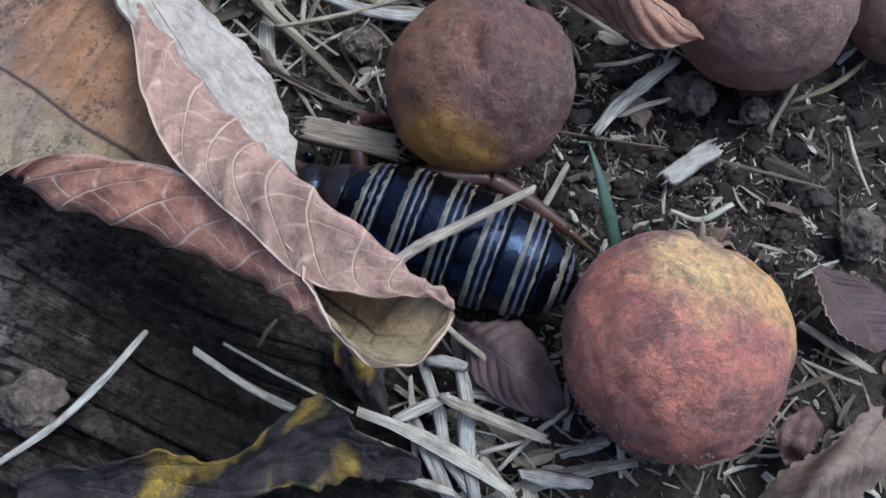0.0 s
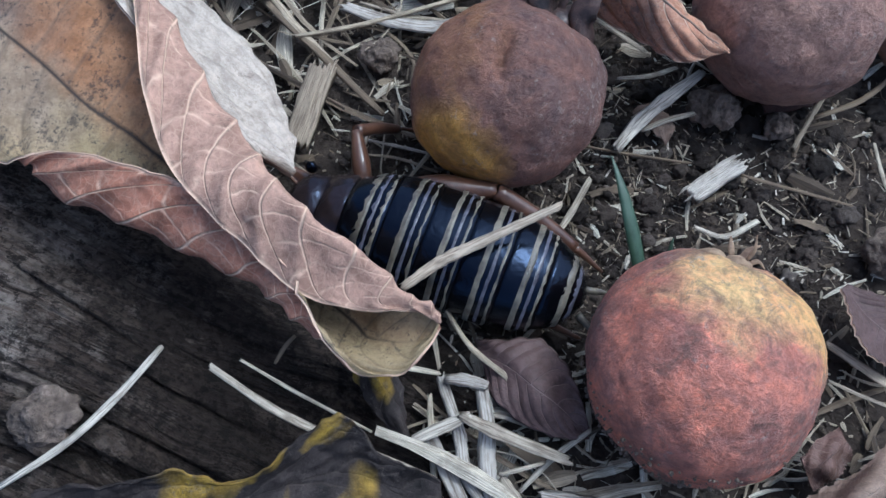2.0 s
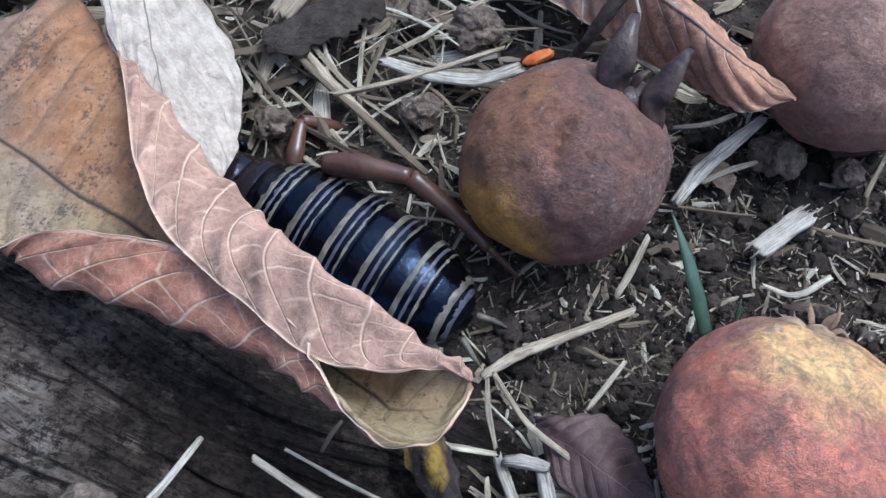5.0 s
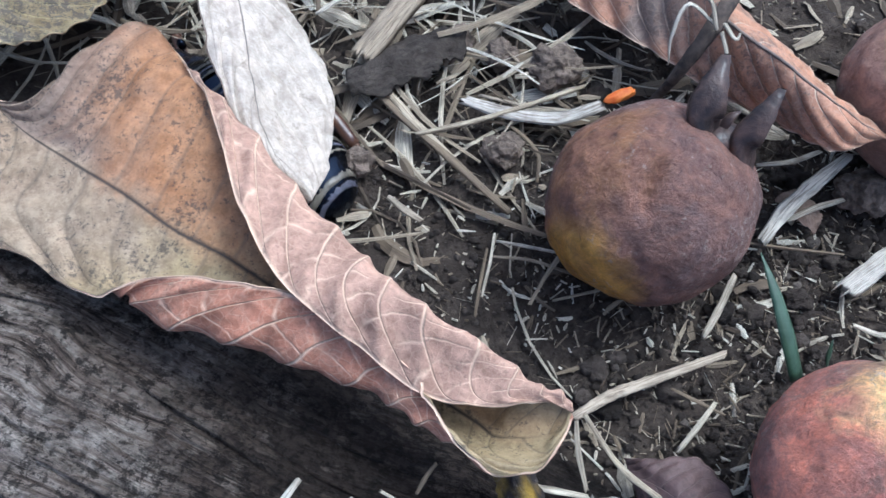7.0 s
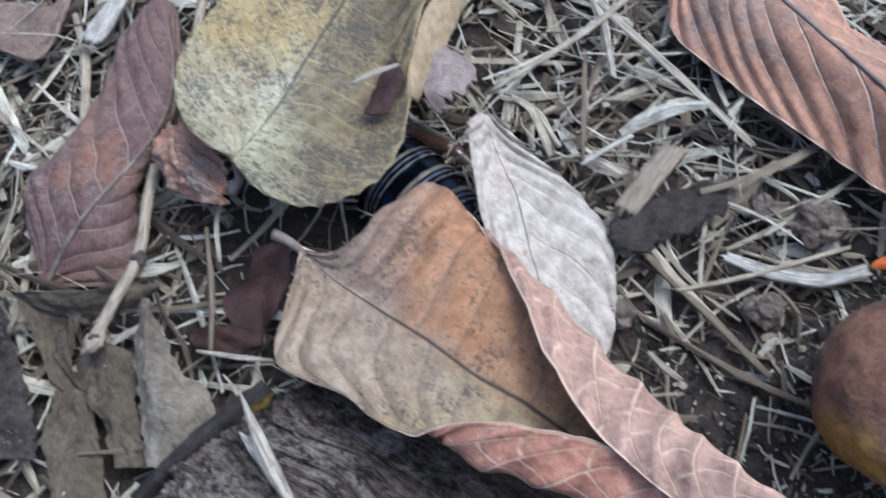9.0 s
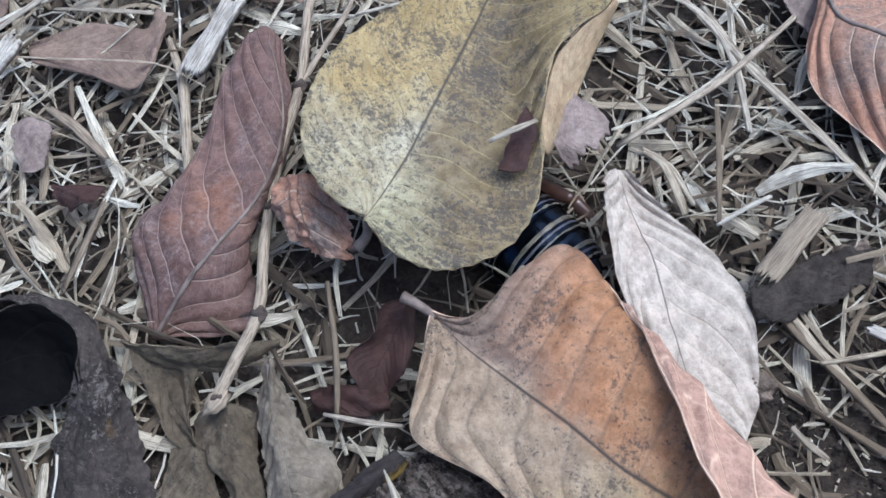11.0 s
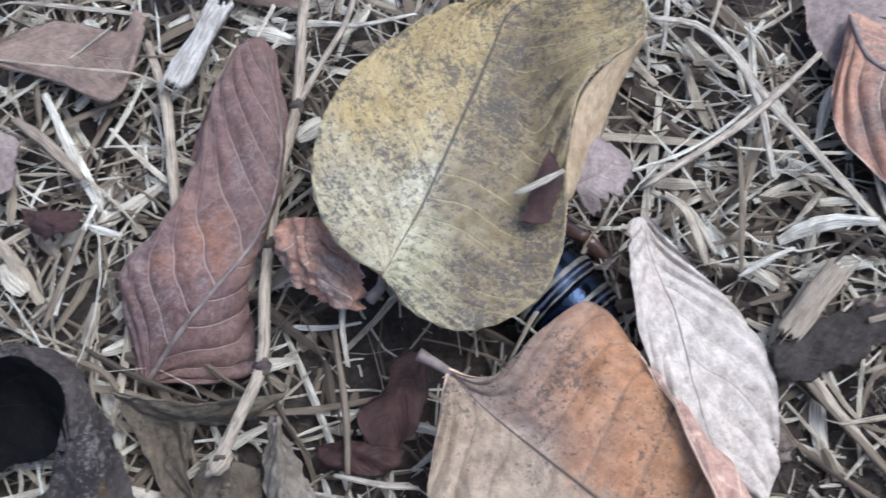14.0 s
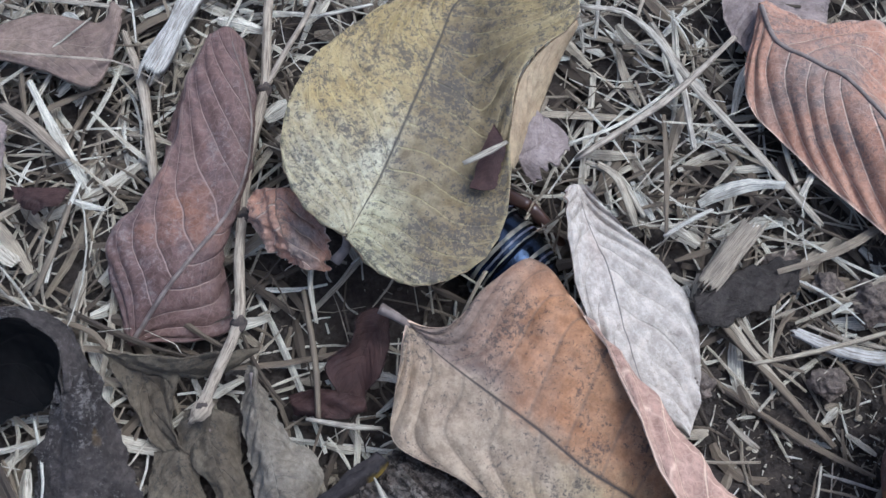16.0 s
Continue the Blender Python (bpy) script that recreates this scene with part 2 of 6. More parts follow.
def fruit_material(name, flesh, blush, brown, patch, patch_at, patch_size, patch2=None, grime=0.0):
    m, n, l, b = make_material(name, 0.62)
    c = coords(n)
    big, mid, fine = noise_node(n, l, c, 90, 4, 0.6, 0.8), noise_node(n, l, c, 320, 5, 0.65), noise_node(n, l, c, 1500, 4, 0.6)
    col = mix(n, l, ramp(n, l, big, [(0.4, (0.0,)), (0.66, (1.0,))]), blush, brown)
    col = mix(n, l, ramp(n, l, mid, [(0.42, (0.45,)), (0.6, (0.0,))]), col, brown)
    bruise = noise_node(n, l, c, 150, 6, 0.7, 1.2)
    col = mix(n, l, ramp(n, l, bruise, [(0.49, (0.0,)), (0.65, (0.6,))]), col, tuple(0.5 * p + q for p, q in zip(brown, (0.065, 0.055, 0.055))))
    freckle = noise_node(n, l, c, 520, 6, 0.75, 0.4)
    col = mix(n, l, ramp(n, l, freckle, [(0.54, (0.0,)), (0.7, (0.4,))]), col, brown)
    for at, size, colour in [(patch_at, patch_size, patch)] + ([patch2] if patch2 else []):
        dist = n.new("ShaderNodeVectorMath")
        dist.operation = "DISTANCE"
        l.new(c, dist.inputs[0])
        dist.inputs[1].default_value = v3(at)
        d = math_node(n, l, "ADD", math_node(n, l, "DIVIDE", dist.outputs["Value"], size * MM), math_node(n, l, "MULTIPLY", math_node(n, l, "SUBTRACT", big, 0.5), 1.1))
        d = math_node(n, l, "ADD", d, math_node(n, l, "MULTIPLY", math_node(n, l, "SUBTRACT", mid, 0.5), 0.5))
        col = mix(n, l, ramp(n, l, d, [(0.55, (0.9,)), (1.15, (0.0,))]), col, mix(n, l, ramp(n, l, mid, [(0.35, (0.5,)), (0.6, (0.0,))]), colour, flesh))
    dust = noise_node(n, l, c, 950, 7, 0.75)
    dusty = math_node(n, l, "ADD", dust, math_node(n, l, "MULTIPLY", math_node(n, l, "SUBTRACT", noise_node(n, l, c, 70, 4), 0.5), 0.6))
    col = mix(n, l, ramp(n, l, dusty, [(0.58, (0.0,)), (0.7, (0.7,))]), col, (0.4, 0.335, 0.29))
    pits = noise_node(n, l, c, 210, 6, 0.7, 0.6)
    col = mix(n, l, ramp(n, l, pits, [(0.33, (0.65,)), (0.42, (0.0,))]), col, tuple(p * 0.6 for p in brown))
    skin = noise_node(n, l, c, 430, 8, 0.82, 0.5)
    col = mix(n, l, ramp(n, l, skin, [(0.36, (0.6,)), (0.48, (0.0,))]), col, (0.55, 0.5, 0.5), "MULTIPLY")
    col = mix(n, l, ramp(n, l, skin, [(0.48, (0.0,)), (0.62, (0.9,))]), col, (1.4, 1.36, 1.32), "MULTIPLY")
    if grime:
        caked = math_node(n, l, "ADD", noise_node(n, l, c, 260, 8, 0.8, 0.9), math_node(n, l, "MULTIPLY", math_node(n, l, "SUBTRACT", noise_node(n, l, c, 60, 3), 0.5), 0.5))
        col = mix(n, l, ramp(n, l, caked, [(0.5, (0.0,)), (0.62, (grime,))]), col, (0.17, 0.12, 0.1))
    l.new(col, b.inputs["Base Color"])
    l.new(ramp(n, l, mid, [(0.3, (0.5,)), (0.7, (0.8,))]), b.inputs["Roughness"])
    h = math_node(n, l, "ADD", math_node(n, l, "ADD", mid, pits), math_node(n, l, "ADD", math_node(n, l, "MULTIPLY", fine, 0.4), math_node(n, l, "ADD", freckle, skin)))
    bump(n, l, h, 0.9, 0.0008, b)
    return m


def wood_material(name, light, dark, worn_lit_at, worn_lit_size):
    m, n, l, b = make_material(name, 0.85)
    c = coords(n)
    mp = n.new("ShaderNodeMapping")
    mp.inputs["Scale"].default_value = (26, 380, 240)
    l.new(c, mp.inputs[0])
    warp = n.new("ShaderNodeVectorMath")
    warp.operation = "ADD"
    l.new(mp.outputs[0], warp.inputs[0])
    shift = n.new("ShaderNodeCombineXYZ")
    l.new(math_node(n, l, "MULTIPLY", noise_node(n, l, c, 26, 2), 7.0), shift.inputs[1])
    l.new(shift.outputs[0], warp.inputs[1])
    coarse = noise_node(n, l, warp.outputs[0], 1.0, 6, 0.7, 0.25)
    mp2 = n.new("ShaderNodeMapping")
    mp2.inputs["Scale"].default_value = (90, 1700, 1000)
    l.new(c, mp2.inputs[0])
    warp2 = n.new("ShaderNodeVectorMath")
    warp2.operation = "MULTIPLY_ADD"
    l.new(shift.outputs[0], warp2.inputs[0])
    warp2.inputs[1].default_value = (4, 4, 4)
    l.new(mp2.outputs[0], warp2.inputs[2])
    thin = noise_node(n, l, warp2.outputs[0], 1.0, 5, 0.7, 0.1)
    grain = math_node(n, l, "ADD", math_node(n, l, "MULTIPLY", coarse, 0.75), math_node(n, l, "MULTIPLY", thin, 0.25))
    big, fine, mid = noise_node(n, l, c, 38, 4, 0.6), noise_node(n, l, c, 900, 5, 0.7), noise_node(n, l, c, 170, 5, 0.65)
    col = ramp(n, l, grain, [(0.41, dark), (0.47, tuple((p + q) / 3.2 for p, q in zip(light, dark))), (0.53, tuple(p * 0.7 for p in light)), (0.62, light)])
    col = mix(n, l, ramp(n, l, big, [(0.4, (0.0,)), (0.58, (0.8,))]), col, (0.045, 0.032, 0.025))
    col = mix(n, l, ramp(n, l, fine, [(0.38, (0.8,)), (0.55, (0.0,))]), col, dark)
    # Weathered grey wood, coloured paler still to stand in for a fleck of sun.
    worn_lit = n.new("ShaderNodeVectorMath")
    worn_lit.operation = "DISTANCE"
    l.new(c, worn_lit.inputs[0])
    worn_lit.inputs[1].default_value = v3(worn_lit_at)
    w = math_node(n, l, "DIVIDE", worn_lit.outputs["Value"], worn_lit_size * MM)
    w = math_node(n, l, "ADD", w, math_node(n, l, "MULTIPLY", math_node(n, l, "SUBTRACT", grain, 0.5), 4.5))
    w = math_node(n, l, "ADD", w, math_node(n, l, "MULTIPLY", math_node(n, l, "SUBTRACT", mid, 0.5), 2.2))
    pale = ramp(n, l, grain, [(0.36, (0.03, 0.022, 0.017)), (0.43, (0.2, 0.15, 0.115)), (0.5, (0.44, 0.36, 0.295)), (0.58, (0.78, 0.68, 0.57))])
    pale = mix(n, l, ramp(n, l, fine, [(0.42, (0.5,)), (0.52, (0.0,))]), pale, (0.06, 0.049, 0.041))
    col = mix(n, l, ramp(n, l, w, [(0.45, (0.95,)), (1.2, (0.0,))]), col, pale)
    crack = noise_node(n, l, c, 420, 7, 0.8)
    col = mix(n, l, ramp(n, l, crack, [(0.43, (0.8,)), (0.48, (0.0,))]), col, dark)
    l.new(col, b.inputs["Base Color"])
    h = math_node(n, l, "ADD", math_node(n, l, "MULTIPLY", grain, 2.4), math_node(n, l, "MULTIPLY", fine, 0.3))
    h = math_node(n, l, "ADD", h, math_node(n, l, "ADD", math_node(n, l, "MULTIPLY", mid, 0.6), crack))
    bump(n, l, h, 1.0, 0.0024, b)
    return m


def plain_material(name, colour, dark, scale, rough, relief=0.0003, coat=0.0):
    m, n, l, b = make_material(name, rough)
    c = coords(n)
    x = noise_node(n, l, c, scale, 5, 0.6)
    l.new(mix(n, l, ramp(n, l, x, [(0.35, (0.0,)), (0.65, (1.0,))]), dark, colour), b.inputs["Base Color"])
    b.inputs["Coat Weight"].default_value = coat
    b.inputs["Coat Roughness"].default_value = 0.08
    bump(n, l, noise_node(n, l, c, scale * 4, 4, 0.6), 0.4, relief, b)
    return m


SOIL, CLOD, CRUMB = soil_material("dry_soil", 0.75), soil_material("dry_clod", 2.4), crumb_material()
STRAW_STOPS = [(0.0, (0.045, 0.035, 0.027)), (0.3, (0.22, 0.168, 0.112)), (0.55, (0.5, 0.415, 0.295)), (0.8, (0.72, 0.64, 0.49)), (1.0, (0.88, 0.82, 0.68))]
STRAW, LITTER = straw_material("dry_straw", STRAW_STOPS[1:], True), straw_material("straw_litter", STRAW_STOPS, False)
PALE_STRAW = straw_material("pale_straw", [(0.0, (0.42, 0.355, 0.265)), (0.6, (0.55, 0.48, 0.375)), (1.0, (0.72, 0.66, 0.55))], True)
WHITE_CHIP = straw_material("bleached_wood", [(0.0, (0.55, 0.5, 0.42)), (1.0, (0.68, 0.62, 0.53))], True)
CHIP = straw_material("wood_chip", [(0.0, (0.3, 0.23, 0.16)), (1.0, (0.48, 0.4, 0.29))], True)
PINK_BACK = leaf_material("pinkish_leaf_back", (0.58, 0.272, 0.172), (0.47, 0.206, 0.128), (0.72, 0.5, 0.35), 1.0, spot=(0.1, 0.075, 0.06), spots=0.45, rough=0.6, net=0.25, ladder=0.9, relief=0.00022, width=0.036, blotch=(0.4, 0.235, 0.165), half=(0.46, 0.3, 0.222), speck_bias=0.01)
OLIVE_FACE = leaf_material("olive_leaf_face", (0.4, 0.305, 0.205), (0.325, 0.235, 0.15), (0.13, 0.098, 0.07), 0.4, spot=(0.055, 0.046, 0.04), spots=0.8, midrib=(0.035, 0.028, 0.024), half=(0.455, 0.212, 0.092), rough=0.55, speck_bias=0.02, ladder=0.1, blotch=(0.3, 0.215, 0.145), relief=0.00006, base_tint=(0.22, 0.16, 0.13), tip_tint=(0.38, 0.295, 0.155))
# half: a browner side, with the shade on that slope also in its colour.
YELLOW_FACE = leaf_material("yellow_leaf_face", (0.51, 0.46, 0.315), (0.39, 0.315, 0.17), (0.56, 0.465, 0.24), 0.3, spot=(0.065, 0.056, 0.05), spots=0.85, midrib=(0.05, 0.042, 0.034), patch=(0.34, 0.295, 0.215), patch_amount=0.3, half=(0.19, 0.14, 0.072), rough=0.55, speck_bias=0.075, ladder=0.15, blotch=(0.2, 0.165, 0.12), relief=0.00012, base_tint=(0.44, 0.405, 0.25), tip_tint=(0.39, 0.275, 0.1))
YELLOW_BACK = leaf_material("yellow_leaf_back", (0.48, 0.37, 0.22), (0.4, 0.28, 0.16), (0.5, 0.4, 0.25), 0.15, spots=0.3, mid_amount=0.0, ladder=0.0, net=0.15)
WHITE_FACE = leaf_material("bleached_leaf_face", (0.63, 0.555, 0.465), (0.53, 0.45, 0.365), (0.46, 0.385, 0.3), 0.22, spot=(0.144, 0.108, 0.081), spots=0.5, patch=(0.45, 0.31, 0.235), patch_amount=0.1, midrib=(0.14, 0.115, 0.095), ladder=0.1, blotch=(0.42, 0.34, 0.265), half=(0.55, 0.475, 0.39), relief=0.00012, tip_tint=(0.54, 0.46, 0.38))
TAN_BACK = leaf_material("tan_leaf_back", (0.42, 0.31, 0.24), (0.33, 0.22, 0.16), (0.46, 0.35, 0.27), 0.5, spots=0.2)
BROWN_FACE = leaf_material("brown_leaf_face", (0.2, 0.12, 0.097), (0.14, 0.083, 0.068), (0.34, 0.235, 0.19), 0.8, spot=(0.36, 0.31, 0.28), spots=0.3, midrib=(0.28, 0.21, 0.185), patch=(0.26, 0.13, 0.082), patch_amount=0.12, blotch=(0.11, 0.074, 0.069), relief=0.0002, width=0.04, ladder=0.4)
RUST_FACE = leaf_material("rusty_leaf_face", (0.54, 0.285, 0.175), (0.46, 0.235, 0.145), (0.62, 0.46, 0.34), 0.8, spot=(0.12, 0.1, 0.09), spots=0.7, speck_bias=0.03, patch=(0.27, 0.2, 0.16), patch_amount=0.3, relief=0.0002, ladder=0.3, blotch=(0.33, 0.2, 0.14), width=0.045, midrib=(0.2, 0.14, 0.105))
GREY_FACE = leaf_material("greyish_leaf_face", (0.36, 0.28, 0.24), (0.26, 0.198, 0.17), (0.4, 0.31, 0.27), 0.05, spots=0.3, crumb=0.0002, mid_amount=0.0, ladder=0.0, net=0.15)
PURPLE_FACE = leaf_material("purplish_leaf_face", (0.16, 0.105, 0.095), (0.11, 0.07, 0.065), (0.22, 0.16, 0.14), 0.5, spots=0.3)
DULL_FACE = leaf_material("dull_olive_leaf_face", (0.19, 0.152, 0.102), (0.12, 0.094, 0.062), (0.25, 0.2, 0.135), 0.1, spot=(0.035, 0.03, 0.025), spots=0.7, blotch=(0.085, 0.067, 0.046), patch=(0.125, 0.097, 0.064), patch_amount=0.3, rough=0.8, crumb=0.0003, speck_bias=0.02, mid_amount=0.0, ladder=0.0, net=0.15)
TAN_FACE = leaf_material("tan_leaf_face", (0.32, 0.23, 0.175), (0.245, 0.17, 0.13), (0.37, 0.275, 0.21), 0.25, spots=0.35, net=0.3, ladder=0.2, mid_amount=0.4, blotch=(0.18, 0.128, 0.088))
OLIVE_GREY = leaf_material("grey_olive_leaf_face", (0.27, 0.228, 0.172), (0.18, 0.146, 0.105), (0.34, 0.29, 0.21), 0.2, spot=(0.05, 0.042, 0.035), spots=0.6, blotch=(0.12, 0.095, 0.068), rough=0.8, crumb=0.0003, mid_amount=0.3, ladder=0.2, net=0.2)
DARK_FACE = leaf_material("rotten_leaf_face", (0.075, 0.06, 0.054), (0.03, 0.025, 0.024), (0.12, 0.095, 0.075), 0.1, spot=(0.16, 0.13, 0.11), spots=0.5, patch=(0.5, 0.33, 0.05), patch_amount=0.2, patch_scale=88, blotch=(0.016, 0.013, 0.013), rough=0.75, crumb=0.0004, mid_amount=0.0, ladder=0.0, net=0.15)
ROTTEN_FACE = leaf_material("grey_rotten_leaf_face", (0.11, 0.09, 0.078), (0.048, 0.039, 0.034), (0.12, 0.115, 0.095), 0.05, spot=(0.27, 0.235, 0.205), spots=0.6, patch=(0.4, 0.24, 0.05), patch_amount=-0.15, blotch=(0.03, 0.024, 0.021), rough=0.9, crumb=0.0013, mid_amount=0.0, ladder=0.0, net=0.15, speck_bias=0.03)
BARK_FACE = leaf_material("bark_flake_face", (0.085, 0.07, 0.058), (0.05, 0.041, 0.034), (0.1, 0.085, 0.07), 0.0, spots=0.4, blotch=(0.035, 0.028, 0.023), rough=0.9, crumb=0.0008, mid_amount=0.0, ladder=0.0, net=0.15)
DARKRED_FACE = leaf_material("dark_red_leaf_face", (0.078, 0.04, 0.032), (0.045, 0.025, 0.022), (0.14, 0.08, 0.065), 0.2, spots=0.3, rough=0.7, crumb=0.0001, mid_amount=0.0, ladder=0.0, net=0.15)
# Near-black colour and low specular paint the shade inside the curled leaf's hollow.
HOLLOW_FACE = leaf_material("dark_hollow_leaf_face", (0.008, 0.007, 0.007), (0.004, 0.004, 0.004), (0.01, 0.009, 0.008), 0.2, spots=0.0, rough=0.9)
HOLLOW_FACE.node_tree.nodes["Principled BSDF"].inputs["Specular IOR Level"].default_value = 0.08
# The pale area near the end is weathering plus sunlight painted into the colour.
LOG = wood_material("weathered_log", (0.18, 0.134, 0.102), (0.014, 0.0105, 0.0085), (-10, 0, 12), 42)
TWIG = straw_material("twig_bark", [(0.0, (0.42, 0.335, 0.24)), (1.0, (0.55, 0.455, 0.34))], True)
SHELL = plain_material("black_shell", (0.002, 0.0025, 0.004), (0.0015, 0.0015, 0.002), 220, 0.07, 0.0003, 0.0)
# Blue specular tint puts the sky's blue reflection into the black shell.
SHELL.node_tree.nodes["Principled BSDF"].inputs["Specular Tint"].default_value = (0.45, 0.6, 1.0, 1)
BAND = plain_material("cream_band", (0.22, 0.19, 0.142), (0.06, 0.052, 0.042), 420, 0.3, 0.0005, 0.15)
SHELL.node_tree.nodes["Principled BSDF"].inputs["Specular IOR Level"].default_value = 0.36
MEMBRANE = plain_material("grey_membrane", (0.13, 0.125, 0.16), (0.05, 0.047, 0.06), 500, 0.25, 0.0003, 0.1)
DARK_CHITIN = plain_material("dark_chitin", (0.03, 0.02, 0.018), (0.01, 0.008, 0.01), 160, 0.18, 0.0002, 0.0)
# Same painted-in sky blue, weaker, on the pronotum and head.
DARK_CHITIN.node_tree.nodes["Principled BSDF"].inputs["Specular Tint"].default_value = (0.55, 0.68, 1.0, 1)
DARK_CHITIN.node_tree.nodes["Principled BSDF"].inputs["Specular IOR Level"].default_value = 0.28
CHITIN = plain_material("brown_chitin", (0.135, 0.064, 0.036), (0.05, 0.026, 0.019), 200, 0.28, 0.0002, 0.25)
GRASS = plain_material("green_blade", (0.06, 0.1, 0.062), (0.03, 0.055, 0.032), 200, 0.35)
SPLIT = straw_material("grey_split_straw", [(0.0, (0.4, 0.36, 0.31)), (1.0, (0.55, 0.5, 0.43))], True)
NODE = plain_material("dark_twig_node", (0.12, 0.09, 0.07), (0.04, 0.032, 0.028), 600, 0.8, 0.0006)
RIB = plain_material("leaf_rib", (0.28, 0.22, 0.18), (0.15, 0.115, 0.095), 300, 0.65, 0.0006)
SEPAL = plain_material("dark_sepal", (0.1, 0.062, 0.05), (0.026, 0.021, 0.021), 350, 0.4, 0.0006, 0.2)
HUSK = plain_material("papery_husk", (0.42, 0.3, 0.19), (0.17, 0.11, 0.075), 420, 0.75, 0.0006)
ORANGE = plain_material("orange_pulp", (0.75, 0.25, 0.05), (0.6, 0.12, 0.03), 500, 0.4)
FRUIT_A = fruit_material("brown_fruit_skin", (0.38, 0.19, 0.075), (0.28, 0.145, 0.105), (0.165, 0.1, 0.087), (0.62, 0.34, 0.07), (-10.5, -9, -1), 9.0, ((-9, 4, 9), 11, (0.25, 0.125, 0.08)))
FRUIT_B = fruit_material("red_fruit_skin", (0.72, 0.34, 0.17), (0.74, 0.275, 0.18), (0.46, 0.21, 0.165), (0.88, 0.62, 0.27), (4, 9, 13), 12, ((13, 2, 7), 10, (0.8, 0.5, 0.2)), 0.6)
FRUIT_C = fruit_material("dull_fruit_skin", (0.36, 0.21, 0.145), (0.4, 0.24, 0.18), (0.3, 0.18, 0.145), (0.36, 0.2, 0.13), (12, 2, 6), 6)


# ---------------------------------------------------------------- mesh builders
def empty(name, at=(0, 0, 0)):
    ob = new(name)
    ob.empty_display_size = 0.005
    ob.location = v3(at)
    return ob


def mesh_from(name, verts, faces, mats, smooth=True, uvs=None, slots=None, veins=None):
    me = bpy.data.meshes.new(name)
    me.from_pydata([tuple(v) for v in verts], [], faces)
    for mt in mats:
        me.materials.append(mt)
    idx = np.empty(len(me.loops), dtype=np.int32)
    me.loops.foreach_get("vertex_index", idx)
    for layer, places in (("UVMap", uvs), ("veins", veins)):
        if places is not None:
            me.uv_layers.new(name=layer).data.foreach_set("uv", np.asarray(places, dtype=np.float32)[idx].ravel())
    if slots is not None:
        me.polygons.foreach_set("material_index", np.asarray(slots, dtype=np.int32))
    me.polygons.foreach_set("use_smooth", np.full(len(me.polygons), smooth))
    me.update()
    return me


def part(name, me, parent, label=""):
    ob = new(name, me)
    ob.parent = parent
    return tagged(ob, label)


def spline(points, count):
    """Evenly many places along a smooth curve through the points."""
    p = np.array(points, float)
    if len(p) == 2:
        return p[0] + (p[1] - p[0]) * np.linspace(0, 1, count)[:, None]
    p = np.vstack([2 * p[0] - p[1], p, 2 * p[-1] - p[-2]])
    s = np.linspace(0, len(p) - 3 - 1e-9, count)
    i = s.astype(int)
    f = (s - i)[:, None]
    a, b, c, d = p[i], p[i + 1], p[i + 2], p[i + 3]
    return 0.5 * (2 * b + (c - a) * f + (2 * a - 5 * b + 4 * c - d) * f**2 + (3 * b - a - 3 * c + d) * f**3)


def cross(cols, count):
    """Smooth rows across the rails, without overshoot where two rails run close together."""
    p = np.concatenate([2 * cols[:1] - cols[1:2], cols, 2 * cols[-1:] - cols[-2:-1]])
    gap = np.sqrt(np.maximum(np.linalg.norm(np.diff(p, axis=0), axis=2), 0.05))
    t = np.concatenate([np.zeros_like(gap[:1]), np.cumsum(gap, axis=0)])[..., None]
    out = []
    for w in np.linspace(0, len(cols) - 1 - 1e-9, count):
        i = int(w)
        a, b, c, d = p[i], p[i + 1], p[i + 2], p[i + 3]
        ta, tb, tc, td = t[i], t[i + 1], t[i + 2], t[i + 3]
        x = tb + (tc - tb) * (w - i)
        ab, bc, cd = (a * (tb - x) + b * (x - ta)) / (tb - ta), (b * (tc - x) + c * (x - tb)) / (tc - tb), (c * (td - x) + d * (x - tc)) / (td - tc)
        e, f = (ab * (tc - x) + bc * (x - ta)) / (tc - ta), (bc * (td - x) + cd * (x - tb)) / (td - tb)
        out.append((e * (tc - x) + f * (x - tb)) / (tc - tb))
    return np.array(out).transpose(1, 0, 2)


